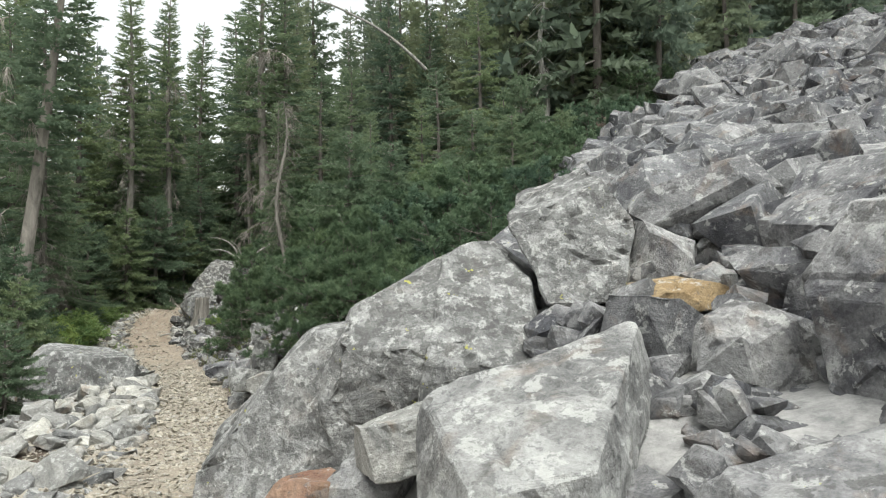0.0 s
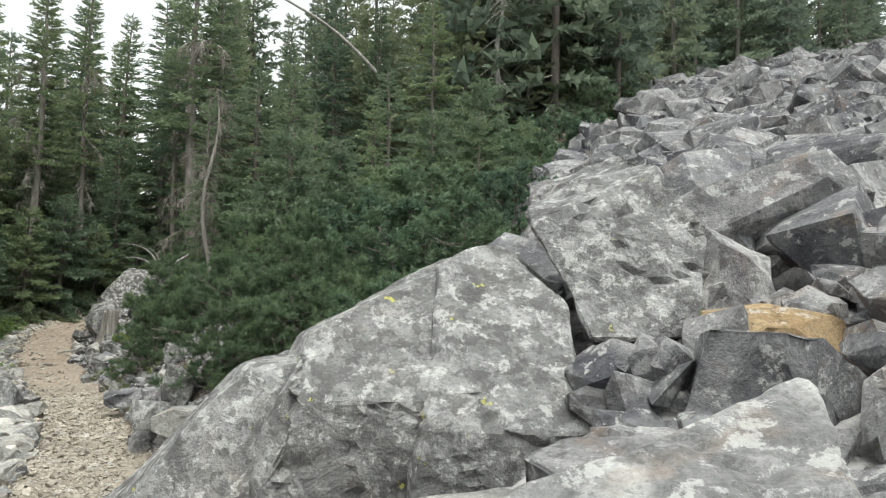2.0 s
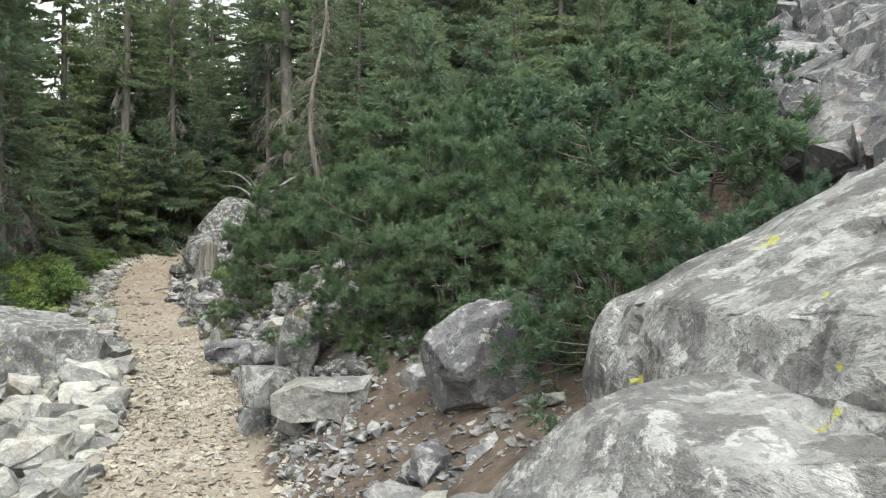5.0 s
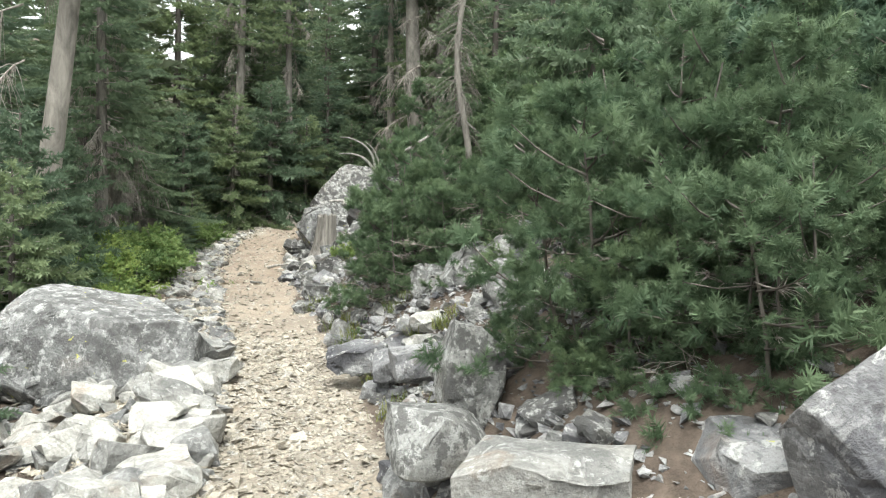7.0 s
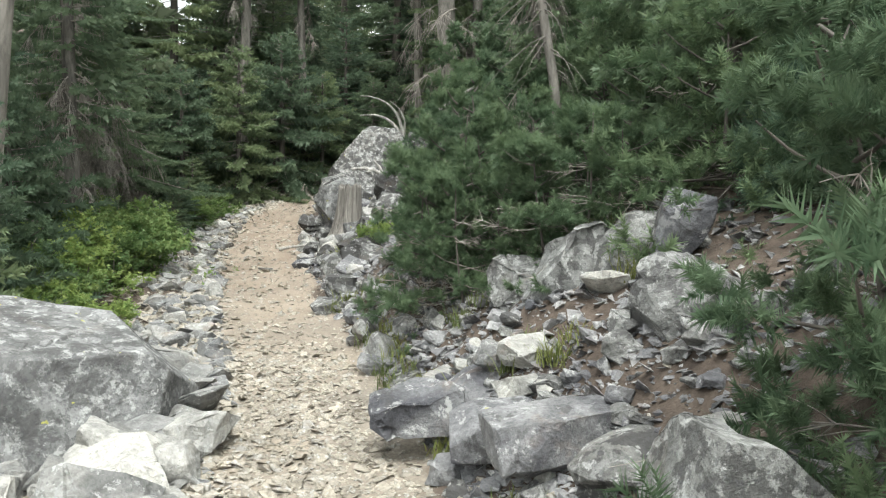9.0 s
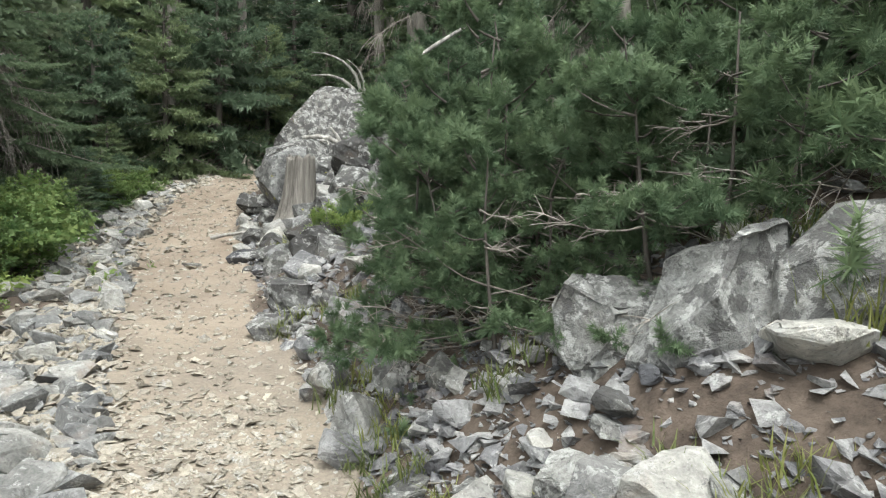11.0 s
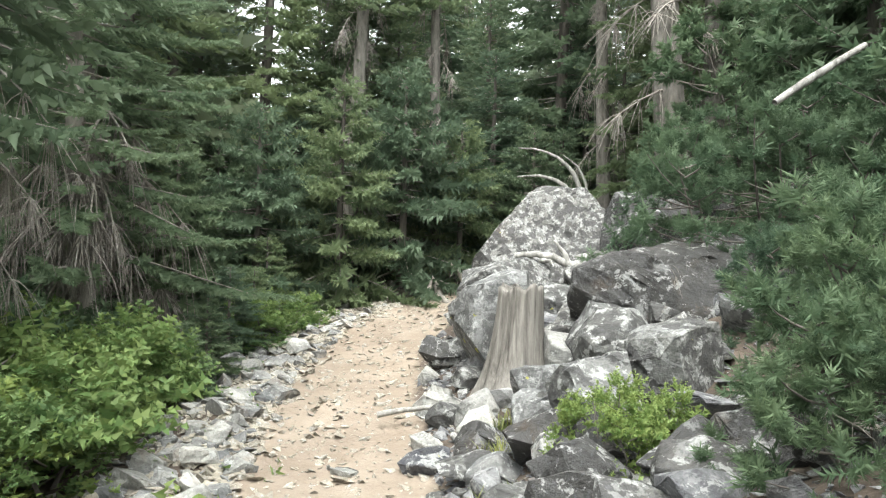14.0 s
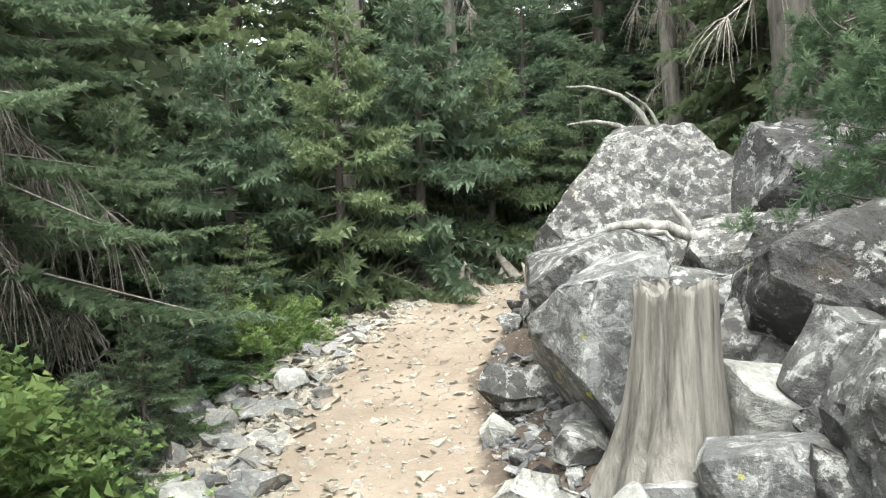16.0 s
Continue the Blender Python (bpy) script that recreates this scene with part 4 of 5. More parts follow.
YOUNG = [fir(221, 3.4, 1.5, 0.02, BUSHY, 18, whorl=0.18, sz=1.0, bark=M_DARKBARK), fir(222, 2.6, 1.3, 0.02, BUSHY, 18, whorl=0.16, sz=0.95, bark=M_DARKBARK)]
NEARFIR = fir(231, 7.5, 2.0, 0.08, SPRAY, 30, 2.6, whorl=0.27, sz=0.62, material=M_NEARFIR)
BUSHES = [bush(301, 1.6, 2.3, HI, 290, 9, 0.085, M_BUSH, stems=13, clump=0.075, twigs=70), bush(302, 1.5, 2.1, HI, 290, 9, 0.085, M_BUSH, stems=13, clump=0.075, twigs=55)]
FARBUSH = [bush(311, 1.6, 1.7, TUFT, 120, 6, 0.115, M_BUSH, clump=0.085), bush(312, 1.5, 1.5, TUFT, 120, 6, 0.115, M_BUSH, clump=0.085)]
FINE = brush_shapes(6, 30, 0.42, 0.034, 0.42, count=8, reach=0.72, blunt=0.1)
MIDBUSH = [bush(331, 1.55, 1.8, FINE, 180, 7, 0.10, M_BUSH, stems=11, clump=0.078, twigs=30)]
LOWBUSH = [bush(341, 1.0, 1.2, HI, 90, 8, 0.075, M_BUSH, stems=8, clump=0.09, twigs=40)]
SHRUB = [bush(321, 0.75, 0.75, LEAFY, 95, 8, 0.075, M_LEAF, "leafy_shrub", clump=0.13), bush(322, 0.65, 0.6, LEAFY, 85, 8, 0.075, M_LEAF, "leafy_shrub", clump=0.13)]


def plant(thing, x, y, height, own, label, category, group, sink=0.1, z=None, wide=1.0):
    s = height / own
    m = Matrix.LocRotScale((x, y, (gz(x, y) if z is None else z) - sink), Euler((0, 0, rng.uniform(0, 6.28))), None)
    ob = copy_thing(thing, m)
    ob.scale = (s * wide, s * wide, s)
    return tagged(ob, label, category, group)


HEIGHT = {}
for things, hs in ((FIRS, (11.5, 10.5, 12.0, 6.0, 9.0, 11.0, 12.0)), (FARS, (12, 13, 10)), (YOUNG, (3.4, 2.6)), ([NEARFIR], (7.5,)), (BUSHES, (2.3, 2.1)), (FARBUSH, (1.7, 1.5)), (MIDBUSH, (1.8,)), (LOWBUSH, (1.2,)), (SHRUB, (0.75, 0.6))):
    for o, hh in zip(things, hs):
        HEIGHT[o.name] = hh


def grow(thing, x, y, height, label, category, group, wide=1.0, sink=0.1):
    return plant(thing, x, y, height, HEIGHT[thing.name], label, category, group, sink, None, wide)


FIRL = "tall dark green subalpine fir with a narrow ragged crown"
# trees whose place and height can be told: x, y, top, kind, width
for x, y, top, kind, wide in ((-13.1, 22, 11.5, 1, 1.0), (-9.4, 17, 9.6, 2, 0.9), (-12.3, 24, 11.6, 0, 0.9), (-11.0, 27.5, 9.2, 2, 0.9), (-10.9, 25.2, 11.6, 2, 1.0),
                              (-11.3, 29.5, 13.2, 1, 1.0), (-11.2, 34, 14.5, 0, 0.9), (-8.1, 28, 12.6, 1, 1.1), (-5.6, 25, 12.2, 0, 1.0), (-5.3, 30, 13.5, 1, 1.0), (-4.3, 33, 13.8, 0, 0.8),
                              (-1.9, 27, 13.0, 0, 1.0), (-0.3, 26, 12.0, 1, 1.0), (1.2, 22, 10.5, 3, 1.0), (2.2, 28, 11.5, 0, 1.0), (4.8, 26, 11.0, 1, 1.0), (6.4, 27, 11.8, 3, 1.1),
                              (-10.75, 24.4, 12.5, 6, 1.0), (-9.5, 25.4, 12.5, 6, 0.8), (-6.7, 25.5, 12.5, 6, 0.9), (-5.5, 23.1, 12.5, 6, 1.6), (-5.1, 23.4, 12.0, 6, 1.2), (-12.5, 20.5, 10, 1, 1.1), (-15.5, 22, 12, 0, 1.0),
                              (-14, 17.5, 10, 4, 1.0), (-11.5, 14.0, 9.5, 0, 0.9), (-10.4, 15.6, 6.5, 3, 1.0), (-8.9, 13.0, 4.0, 3, 1.0), (-16, 26, 12, 1, 1.0), (-0.4, 15.2, 5.6, 3, 0.9), (-3.37, 15.1, 5.6, 4, 0.9), (1.6, 18.0, 6.5, 3, 1.0)):
    g0 = gz(x, y)
    grow(FIRS[kind], x, y, top - g0, FIRL if kind not in (4, 6) else "fir with a bare grey lower trunk and drooping dead branches", "fir tree", "firs beside the trail", wide * 0.92)
grow(NEARFIR, -10.55, 19.15, 7.5, "fir with a skirt of bare drooping grey branches beside the trail", "fir tree", "firs beside the trail")
for x, y, h in ((-10.1, 23.1, 3.4), (-11.0, 22.3, 3.0), (-9.7, 24.3, 3.6), (-11.6, 21.4, 2.6), (-8.5, 29.0, 3.5), (-12.2, 23.0, 3.2), (-8.9, 27.5, 3.0), (-7.6, 26.5, 2.2)):
    grow(YOUNG[int(rng.integers(2))], x, y, h, "young dark green fir with branches to the ground", "fir tree", "young firs where the trail bends")

# firs scattered over the bushy slope above the trail, and the thicket behind the bend
keep, rng = rng, np.random.default_rng(41)
for x, y, top, kind, wide in ((-0.1, 18.5, 7.2, 3, 1.0), (-1.7, 17.3, 5.6, 3, 0.9), (1.0, 15.9, 4.4, 3, 0.9), (2.7, 19.2, 6.4, 3, 1.0), (3.9, 21.3, 7.0, 3, 1.0), (-2.4, 19.6, 7.6, 3, 1.0), (-3.6, 21.8, 8.2, 3, 1.1), (5.2, 23.6, 8.0, 3, 1.0),
                              (-8.9, 26.6, 5.6, 3, 1.3), (-10.6, 26.0, 6.0, 3, 1.3), (-7.5, 28.2, 6.6, 3, 1.2), (-12.0, 25.6, 6.2, 3, 1.2), (-9.6, 28.4, 7.4, 3, 1.1), (-6.6, 27.0, 6.2, 3, 1.1), (-13.4, 24.0, 6.0, 3, 1.2),
                              (-13.0, 27.0, 8.0, 3, 1.1), (-11.6, 30.0, 9.0, 1, 1.1), (-8.4, 31.0, 9.5, 0, 1.1), (-14.4, 21.0, 6.0, 3, 1.2), (-12.7, 18.4, 5.6, 3, 1.1), (-15.0, 24.6, 9.0, 1, 1.0)):
    grow(FIRS[kind], x, y, top - gz(x, y), FIRL if kind != 3 else "half-grown dark green fir with dense boughs", "fir tree", "firs beside the trail", wide)
for x, y, h in ((0.6, 13.9, 2.4), (1.9, 16.4, 2.8), (-0.9, 12.9, 2.6), (-1.9, 14.6, 3.0), (1.3, 13.0, 2.0), (3.1, 17.8, 2.6), (-11.6, 24.2, 3.0), (-9.1, 25.3, 2.8), (-7.9, 25.6, 2.4), (-12.6, 20.0, 2.6), (-11.9, 18.0, 2.4)):
    grow(YOUNG[int(rng.integers(2))], x, y, h, "young dark green fir with branches to the ground", "fir tree", "young firs where the trail bends")
for x, y, h in ((-9.5, 19.5, 0.95), (-9.95, 20.4, 1.1), (-9.25, 18.85, 0.75), (-10.2, 21.2, 0.95), (-10.6, 22.0, 1.2)):
    grow(YOUNG[int(rng.integers(2))], x, y, h, "fir sapling with soft green boughs at the trail's edge", "fir tree", "fir saplings beside the trail", 1.25)
grow(YOUNG[1], -6.5, 10.75, 1.55, "small blue-green fir at the edge of the pale rubble", "fir tree", "young firs beside the trail", 1.15)
rng = keep

leaning = plant(FIRS[5], -9.05, 14.9, 11.0, 11.0, "fir with a thick pale leaning trunk beside the trail", "fir tree", "firs beside the trail")
leaning.rotation_euler = (0, 0, 0)

n_far = 0
while n_far < 225:
    y = 23 + 50 * rng.random() ** 1.3
    edge = scree_edge(y) - 1.0
    x = edge - (edge + 32) * rng.random() ** 1.1
    if abs(off_trail(x, y)) < 2.2 and y < 30:
        continue
    if y < 27 and -12.5 < x < 1:
        continue
    n_far += 1
    low = rng.random() < 0.28
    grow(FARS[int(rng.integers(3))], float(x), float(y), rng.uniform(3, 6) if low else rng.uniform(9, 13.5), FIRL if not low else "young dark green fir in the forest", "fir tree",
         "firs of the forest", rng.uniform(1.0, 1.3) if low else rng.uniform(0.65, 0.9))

for _ in range(46):
    y = rng.uniform(50, 115)
    x = scree_edge(y) - 0.5 - 26 * rng.random() ** 1.5
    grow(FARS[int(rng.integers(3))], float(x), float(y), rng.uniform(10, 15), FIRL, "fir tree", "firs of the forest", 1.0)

# low conifers on the slope right of the trail
for x, y, h, k, low in ((-3.45, 14.75, 2.75, 0, 0.9), (-1.42, 10.75, 2.6, 1, 0.5)):
    grow(BUSHES[k], x, y, h, "dense green low conifer with tufted boughs on the stony bank", "conifer bush", "conifer bushes on the bank", 0.92, low)
for x, y, h in ((-0.9, 9.9, 1.6), (-0.1, 9.0, 1.5), (-4.2, 16.7, 1.5), (-3.5, 17.4, 2.2), (-1.5, 14.0, 2.3), (-2.2, 15.8, 2.3), (-1.2, 12.9, 1.7), (0.4, 8.0, 1.2), (-4.4, 20.6, 2.2), (-4.1, 19.2, 1.5), (-4.5, 22.2, 2.0)):
    grow(MIDBUSH[0], x, y, h, "dense green low conifer with tufted boughs on the stony bank", "conifer bush", "conifer bushes on the bank", 1.0, 0.45)
n_b = 0
for x, y, h in ((-0.2, 11.5, 1.8), (0.5, 10.0, 1.5), (-0.1, 8.2, 1.2), (0.9, 12.5, 1.8), (1.4, 11.2, 1.4), (-0.6, 13.3, 2.0), (1.8, 14.5, 1.8), (0.4, 14.6, 2.0), (-1.2, 16.2, 2.2), (2.4, 16.4, 2.0),
                (-2.4, 17.2, 2.2), (0.9, 17.2, 2.2), (3.6, 18.5, 2.0), (-2.5, 20.2, 2.4), (-0.5, 19.8, 2.4), (4.9, 20.6, 2.2), (2.2, 20.4, 2.3), (-3.4, 23.5, 2.6), (6.3, 23.0, 2.2), (-4.0, 22.2, 2.4)):
    grow(FARBUSH[n_b % 2], x, y, h, "low spreading green conifer on the slope", "conifer bush", "conifer bushes on the slope", 1.0, 0.25)
    n_b += 1
for x, y, h, k in ((-8.8, 16.1, 1.15, 0), (-9.3, 17.2, 1.35, 1), (-8.5, 15.2, 0.9, 1), (-9.8, 18.2, 1.15, 0), (-10.1, 21.3, 0.7, 1), (-7.5, 14.2, 0.7, 0), 
                   (-9.2, 16.6, 1.1, 0), (-9.9, 17.8, 1.1, 1), (-8.7, 15.0, 1.0, 0), (-10.5, 22.0, 0.6, 0)):
    grow(SHRUB[k], x, y, h, "bright green leafy shrub at the trail's edge", "shrub", "shrubs beside the trail", 1.3)
for x, y, z, h in ((-5.45, 17.5, 0.52, 0.45),):
    plant(SHRUB[1], x, y, h, 0.6, "low green leafy shrub growing between rocks", "shrub", "shrubs beside the trail", 0.0, z, 1.0)
for x, y, h in ((-8.2, 13.8, 2.7), (-7.6, 13.0, 2.1), (-9.3, 15.8, 2.6), (-8.9, 14.3, 2.4)):
    grow(YOUNG[int(rng.integers(2))], x, y, h, "young green fir behind the pale rubble", "fir tree", "young firs beside the trail")
for x, y, h in ( (-7.4, 10.5, 1.4), (-6.9, 9.0, 1.3), (-8.8, 15.0, 1.4), (-6.0, 7.4, 1.2), (-9.6, 12.0, 2.4), (-10.6, 16.2, 2.2), (-10.8, 18.2, 2.0)):
    grow(FARBUSH[n_b % 2], x, y, h, "low green conifer beside the pale rubble", "conifer bush", "conifer bushes left of the trail")
    n_b += 1
keep, rng = rng, np.random.default_rng(77)
for x, y, h in ((-3.6, 14.1, 1.25), (-1.75, 10.4, 1.15), (-1.2, 9.95, 1.1), (-2.9, 13.8, 1.3), (-3.85, 15.1, 1.2), (-4.25, 15.75, 0.9)):
    grow(LOWBUSH[0], x, y, h, "low green conifer boughs over the bank's rocks", "conifer bush", "conifer bushes on the bank", 1.0, 0.18)
for _ in range(26):
    y = rng.uniform(40, 66)
    grow(FARS[int(rng.integers(3))], float(y * rng.uniform(0.46, 0.72)), float(y), rng.uniform(9, 13), FIRL, "fir tree", "firs of the forest", 0.95)
rng = keep
for o in FIRS + FARS + YOUNG + [NEARFIR] + BUSHES + FARBUSH + MIDBUSH + LOWBUSH + SHRUB:
    for c in (*o.children_recursive, o):
        bpy.data.objects.remove(c)


# ---- talus and rubble ----
SCREEL = "angular grey talus rock with pale lichen"
n_s, tries = 0, 0
near_spots = []
while n_s < 290 and tries < 12000:
    tries += 1
    y = rng.uniform(1.2, 13)
    x = scree_edge(y) + rng.uniform(-0.5, 6.5)
    r = min(0.42, 0.13 + rng.exponential(0.10))
    if off_trail(x, y) < 0.75 + r or (2.4 < y < 6.8 and -1.7 < x < 2.5):
        continue
    if y < 9.5 and x < 3.4:
        r = min(r, 0.2)
    if any((x - a) ** 2 + (y - b) ** 2 < (0.75 * (r + c)) ** 2 for a, b, c in near_spots):
        continue
    near_spots.append((x, y, r))
    n_s += 1
    stone("talus_rock", float(x), float(y), float(r), M_SCREE, SCREEL, "talus rocks", rng.uniform(-0.1, 0.25), 0.95, 40)
spots = []
for _ in range(8500):
    y = rng.uniform(0.5, 45) if rng.random() < 0.6 else rng.uniform(0.5, 16)
    x = scree_edge(y) + rng.uniform(-0.3, 24) * rng.random()
    if off_trail(x, y) < 0.9:
        continue
    r = min(0.7, 0.07 + rng.exponential(0.11) + 0.007 * y)
    spots.append((x, y, gz(x, y) + 0.25 * r + rng.uniform(-0.14, 0.16), r, rng.uniform(0.8, 1.15)))
for _ in range(2600):
    y = rng.uniform(16, 110)
    x = scree_edge(y) + rng.uniform(-0.5, 60) * rng.random()
    r = rng.uniform(0.25, 0.5) + 0.008 * y + rng.exponential(0.15)
    spots.append((x, y, gz(x, y) + 0.2 * r, r, rng.uniform(0.6, 1.0)))
spots = [(p[0], p[1], p[2] - (0.10 if p[0] > 0.55 else 0.3), min(p[3], 0.17), p[4]) if 2.4 < p[1] < 6.5 and -1.7 < p[0] < 2.3 else p for p in spots]
stone_heap("talus", spots, M_SCREE, "slope of broken grey talus rock", "talus", 60, 18)

n_s = 0
while n_s < 295:
    y = rng.uniform(3, 23) if rng.random() < 0.5 else rng.uniform(7.5, 13.5)
    d = -0.5 - rng.exponential(0.75)
    if d < -3.2 + 0.11 * y:
        continue
    x = trail_x(y) + d * 1.1
    r = min(0.28 if y < 14 else 0.14, 0.05 + rng.exponential(0.06) + 0.045 * (-d) * (y < 14))
    stone("rubble_stone", float(x), float(y), float(r), M_PALE, "pale broken stone in the rubble edging the trail", "rubble stones beside the trail", 0.2, 0.8, 25)
    n_s += 1
n_s = 0
while n_s < 200:
    y = rng.uniform(4, 23)
    d = 0.62 + rng.exponential(0.55)
    if d > 2.6:
        continue
    x = trail_x(y) + d * 1.1
    r = min(0.19, 0.05 + rng.exponential(0.11 if y < 11.5 else 0.06))
    stone("bank_stone", float(x), float(y), float(r), (M_SCREE, M_PALE, M_LICHEN)[int(rng.integers(3))], "grey stone half sunk in the earthy bank", "stones in the bank", 0.3, 0.8, 25)
    n_s += 1
n_s = 0
while n_s < 75:
    y = rng.uniform(10.8, 15.5)
    d = 0.7 + rng.exponential(0.7)
    x = trail_x(y) + d * 1.1
    stone("bank_stone", float(x), float(y), 0.035 + min(0.08, rng.exponential(0.035)), (M_WHITE, M_SCREE, M_WHITE)[int(rng.integers(3))], "grey stone half sunk in the earthy bank", "stones in the bank", 0.25, 0.8, 25)
    n_s += 1
n_s = 0
while n_s < 90:
    y = rng.uniform(16.3, 23.5)
    d = 0.75 + rng.uniform(0, 3.2)
    x = trail_x(y) + d * 1.1
    r = min(0.26, 0.10 + rng.exponential(0.09))
    if abs(x + 6.42) < 0.45 and abs(y - 19.1) < 0.6:
        continue
    stone("bank_rock", float(x), float(y), float(r), (M_LICHEN, M_BLACK, M_SCREE)[int(rng.integers(3))], "angular rock blotched with pale and dark lichen", "lichened rocks round the stump", 0.2, 0.85, 30)
    n_s += 1
for y in np.arange(16.9, 20.4, 0.36):
    for d in np.arange(1.15, 3.6, 0.4):
        yy, dd = y + rng.uniform(-0.15, 0.15), d + rng.uniform(-0.15, 0.15)
        x = trail_x(yy) + dd * 1.1
        if abs(x + 6.42) < 0.5 and abs(yy - 19.05) < 0.65:
            continue
        stone("bank_rock", float(x), float(yy), rng.uniform(0.11, 0.25), (M_LICHEN, M_BLACK, M_MOTTLE, M_SCREE)[int(rng.integers(4))], "angular rock blotched with pale and dark lichen",
              "lichened rocks round the stump", 0.15, 0.8, 30)
spots = []
for _ in range(25000):
    y = rng.uniform(1.5, 26)
    side = rng.random()
    d = rng.normal(0, 0.42) if side < 0.55 else -0.45 - abs(rng.normal(0, 0.5))
    if y > 14 and abs(d) < 0.5 and rng.random() < 0.72:
        continue
    r = min(0.08, 0.010 + rng.exponential(0.013) + (0.014 + rng.exponential(0.012) if d < -0.35 else 0))
    x = trail_x(y) + d * 1.1
    spots.append((x, y, gz(x, y) + 0.1 * r, r, rng.uniform(0.35, 0.7)))
r_ = np.random.default_rng(8)
for _ in range(9000):
    y = r_.uniform(5.5, 14.5)
    d = r_.normal(0, 0.36)
    r = min(0.045, 0.009 + r_.exponential(0.009))
    x = trail_x(y) + d * 1.1
    spots.append((x, y, gz(x, y) + 0.05 * r, r, r_.uniform(0.22, 0.45)))
for _ in range(7000):
    y = r_.normal(11.6, 1.7)
    d = r_.normal(-0.25, 0.6)
    r = min(0.055, 0.014 + r_.exponential(0.013))
    x = trail_x(y) + d * 1.1
    spots.append((x, y, gz(x, y) + 0.05 * r, r, r_.uniform(0.22, 0.45)))
for _ in range(1600):
    y = r_.uniform(14.0, 24)
    d = r_.normal(0, 0.4)
    r = min(0.06, 0.010 + r_.exponential(0.012))
    x = trail_x(y) + d * 1.1
    spots.append((x, y, gz(x, y) + 0.05 * r, r, r_.uniform(0.3, 0.6)))
for _ in range(5500):
    y = r_.uniform(7.0, 15.5)
    d = -0.45 - abs(r_.normal(0, 0.6))
    r = min(0.06, 0.016 + r_.exponential(0.014))
    x = trail_x(y) + d * 1.1
    spots.append((x, y, gz(x, y) + 0.4 * r, r, r_.uniform(0.4, 0.7)))
stone_heap("trail_gravel", spots, M_CHIP, "loose pale gravel and chips on the trail", "gravel", 80, 6)

spots = []
for _ in range(13500):
    y = rng.uniform(7.5, 21) if rng.random() < 0.75 else rng.uniform(11.2, 14.2)
    d = 0.68 + rng.exponential(0.8)
    r = min(0.10, 0.009 + rng.exponential(0.017))
    x = trail_x(y) + d * 1.1
    spots.append((x, y, gz(x, y) + 0.1 * r, r, rng.uniform(0.4, 0.8)))
stone_heap("bank_grit", spots, M_SCREE, "small grey stones strewn over the earthy bank", "gravel", 90, 6)


# ---- dead wood, grass, fern ----
def dead_wood(name, runs, label, category="dead wood", material=None):
    return tagged(tubes_mesh(name, runs, material or M_DEAD, None), label, category)


def arc(a, b, lift, n=9, wob_=0.01, seed=0):
    r_ = np.random.default_rng(seed)
    t = np.linspace(0, 1, n)[:, None]
    a, b, lift = np.array(a, float), np.array(b, float), np.array(lift, float)
    return a + (b - a) * t + lift * (4 * t * (1 - t)) + r_.normal(0, wob_, (n, 3)) * t


def taper(r0, r1, n=9):
    return np.linspace(r0, r1, n)


root = (-6.88, 24.44, 2.35)
dead_wood("uprooted_root", [(arc(root, (-7.82, 24.38, 3.3), (0.22, 0, 0.22), seed=1), taper(0.045, 0.010), 6), (arc(root, (-7.86, 24.44, 2.86), (0.1, 0, 0.2), seed=2), taper(0.05, 0.012), 6),
                            (arc(root, (-7.2, 24.5, 3.18), (0.16, 0, 0.08), seed=3), taper(0.035, 0.008), 6), ((root, (-6.85, 24.5, 2.1), (-6.7, 24.6, 1.5)), (0.08, 0.10, 0.12), 7)],
          "bleached curved root arching over a boulder", "root")
dead_wood("driftwood_branch", [(arc((-6.95, 21.0, 1.60), (-6.36, 21.1, 1.50), (0, 0, 0.06), seed=4), taper(0.03, 0.045), 6), (arc((-6.42, 21.1, 1.5), (-6.58, 21.08, 1.78), (0.02, 0, 0.02), seed=5), taper(0.045, 0.008), 6),
                               (arc((-6.7, 21.05, 1.55), (-6.5, 20.85, 1.5), (0, 0, 0.03), seed=6), taper(0.03, 0.008), 5)], "bleached forked branch lying on a boulder", "branch")
dead_wood("fallen_branch", [(arc((-6.6, 22.7, 2.12), (-5.9, 22.75, 1.98), (0, 0, 0.03), seed=7), taper(0.05, 0.03), 6)], "grey broken branch lying behind a boulder", "branch")
dead_wood("broken_log", [(arc((-10.25, 22.75, 0.62), (-9.84, 23.15, 0.94), (0, 0, 0), seed=8), taper(0.08, 0.07), 9)], "short pale broken log beside the trail", "log")
dead_wood("fallen_log", [(((-4.34, 18.13, 2.65), (-4.46, 18.05, 2.56), (-4.62, 17.95, 2.44), (-4.78, 17.84, 2.31)), (0.016, 0.019, 0.021, 0.018), 8)], "bleached dead log leaning in a conifer bush", "log")
lean = arc((-0.74, 21.4, 8.4), (-3.4, 20.35, 9.75), (0, 0, 0.25), wob_=0.02, seed=10)
dead_wood("leaning_dead_tree", [(np.concatenate([[(-0.4, 21.6, 8.1)], lean]), np.concatenate([[0.055], taper(0.05, 0.022)]), 7)],
          "bleached dead trunk fallen against the firs", "dead tree")
dead_wood("trail_stick", [(arc((-7.35, 18.75, 0.36), (-6.85, 18.95, 0.42), (0, 0, 0.02), seed=12), taper(0.025, 0.015), 5)], "pale stick lying at the trail's edge", "stick")


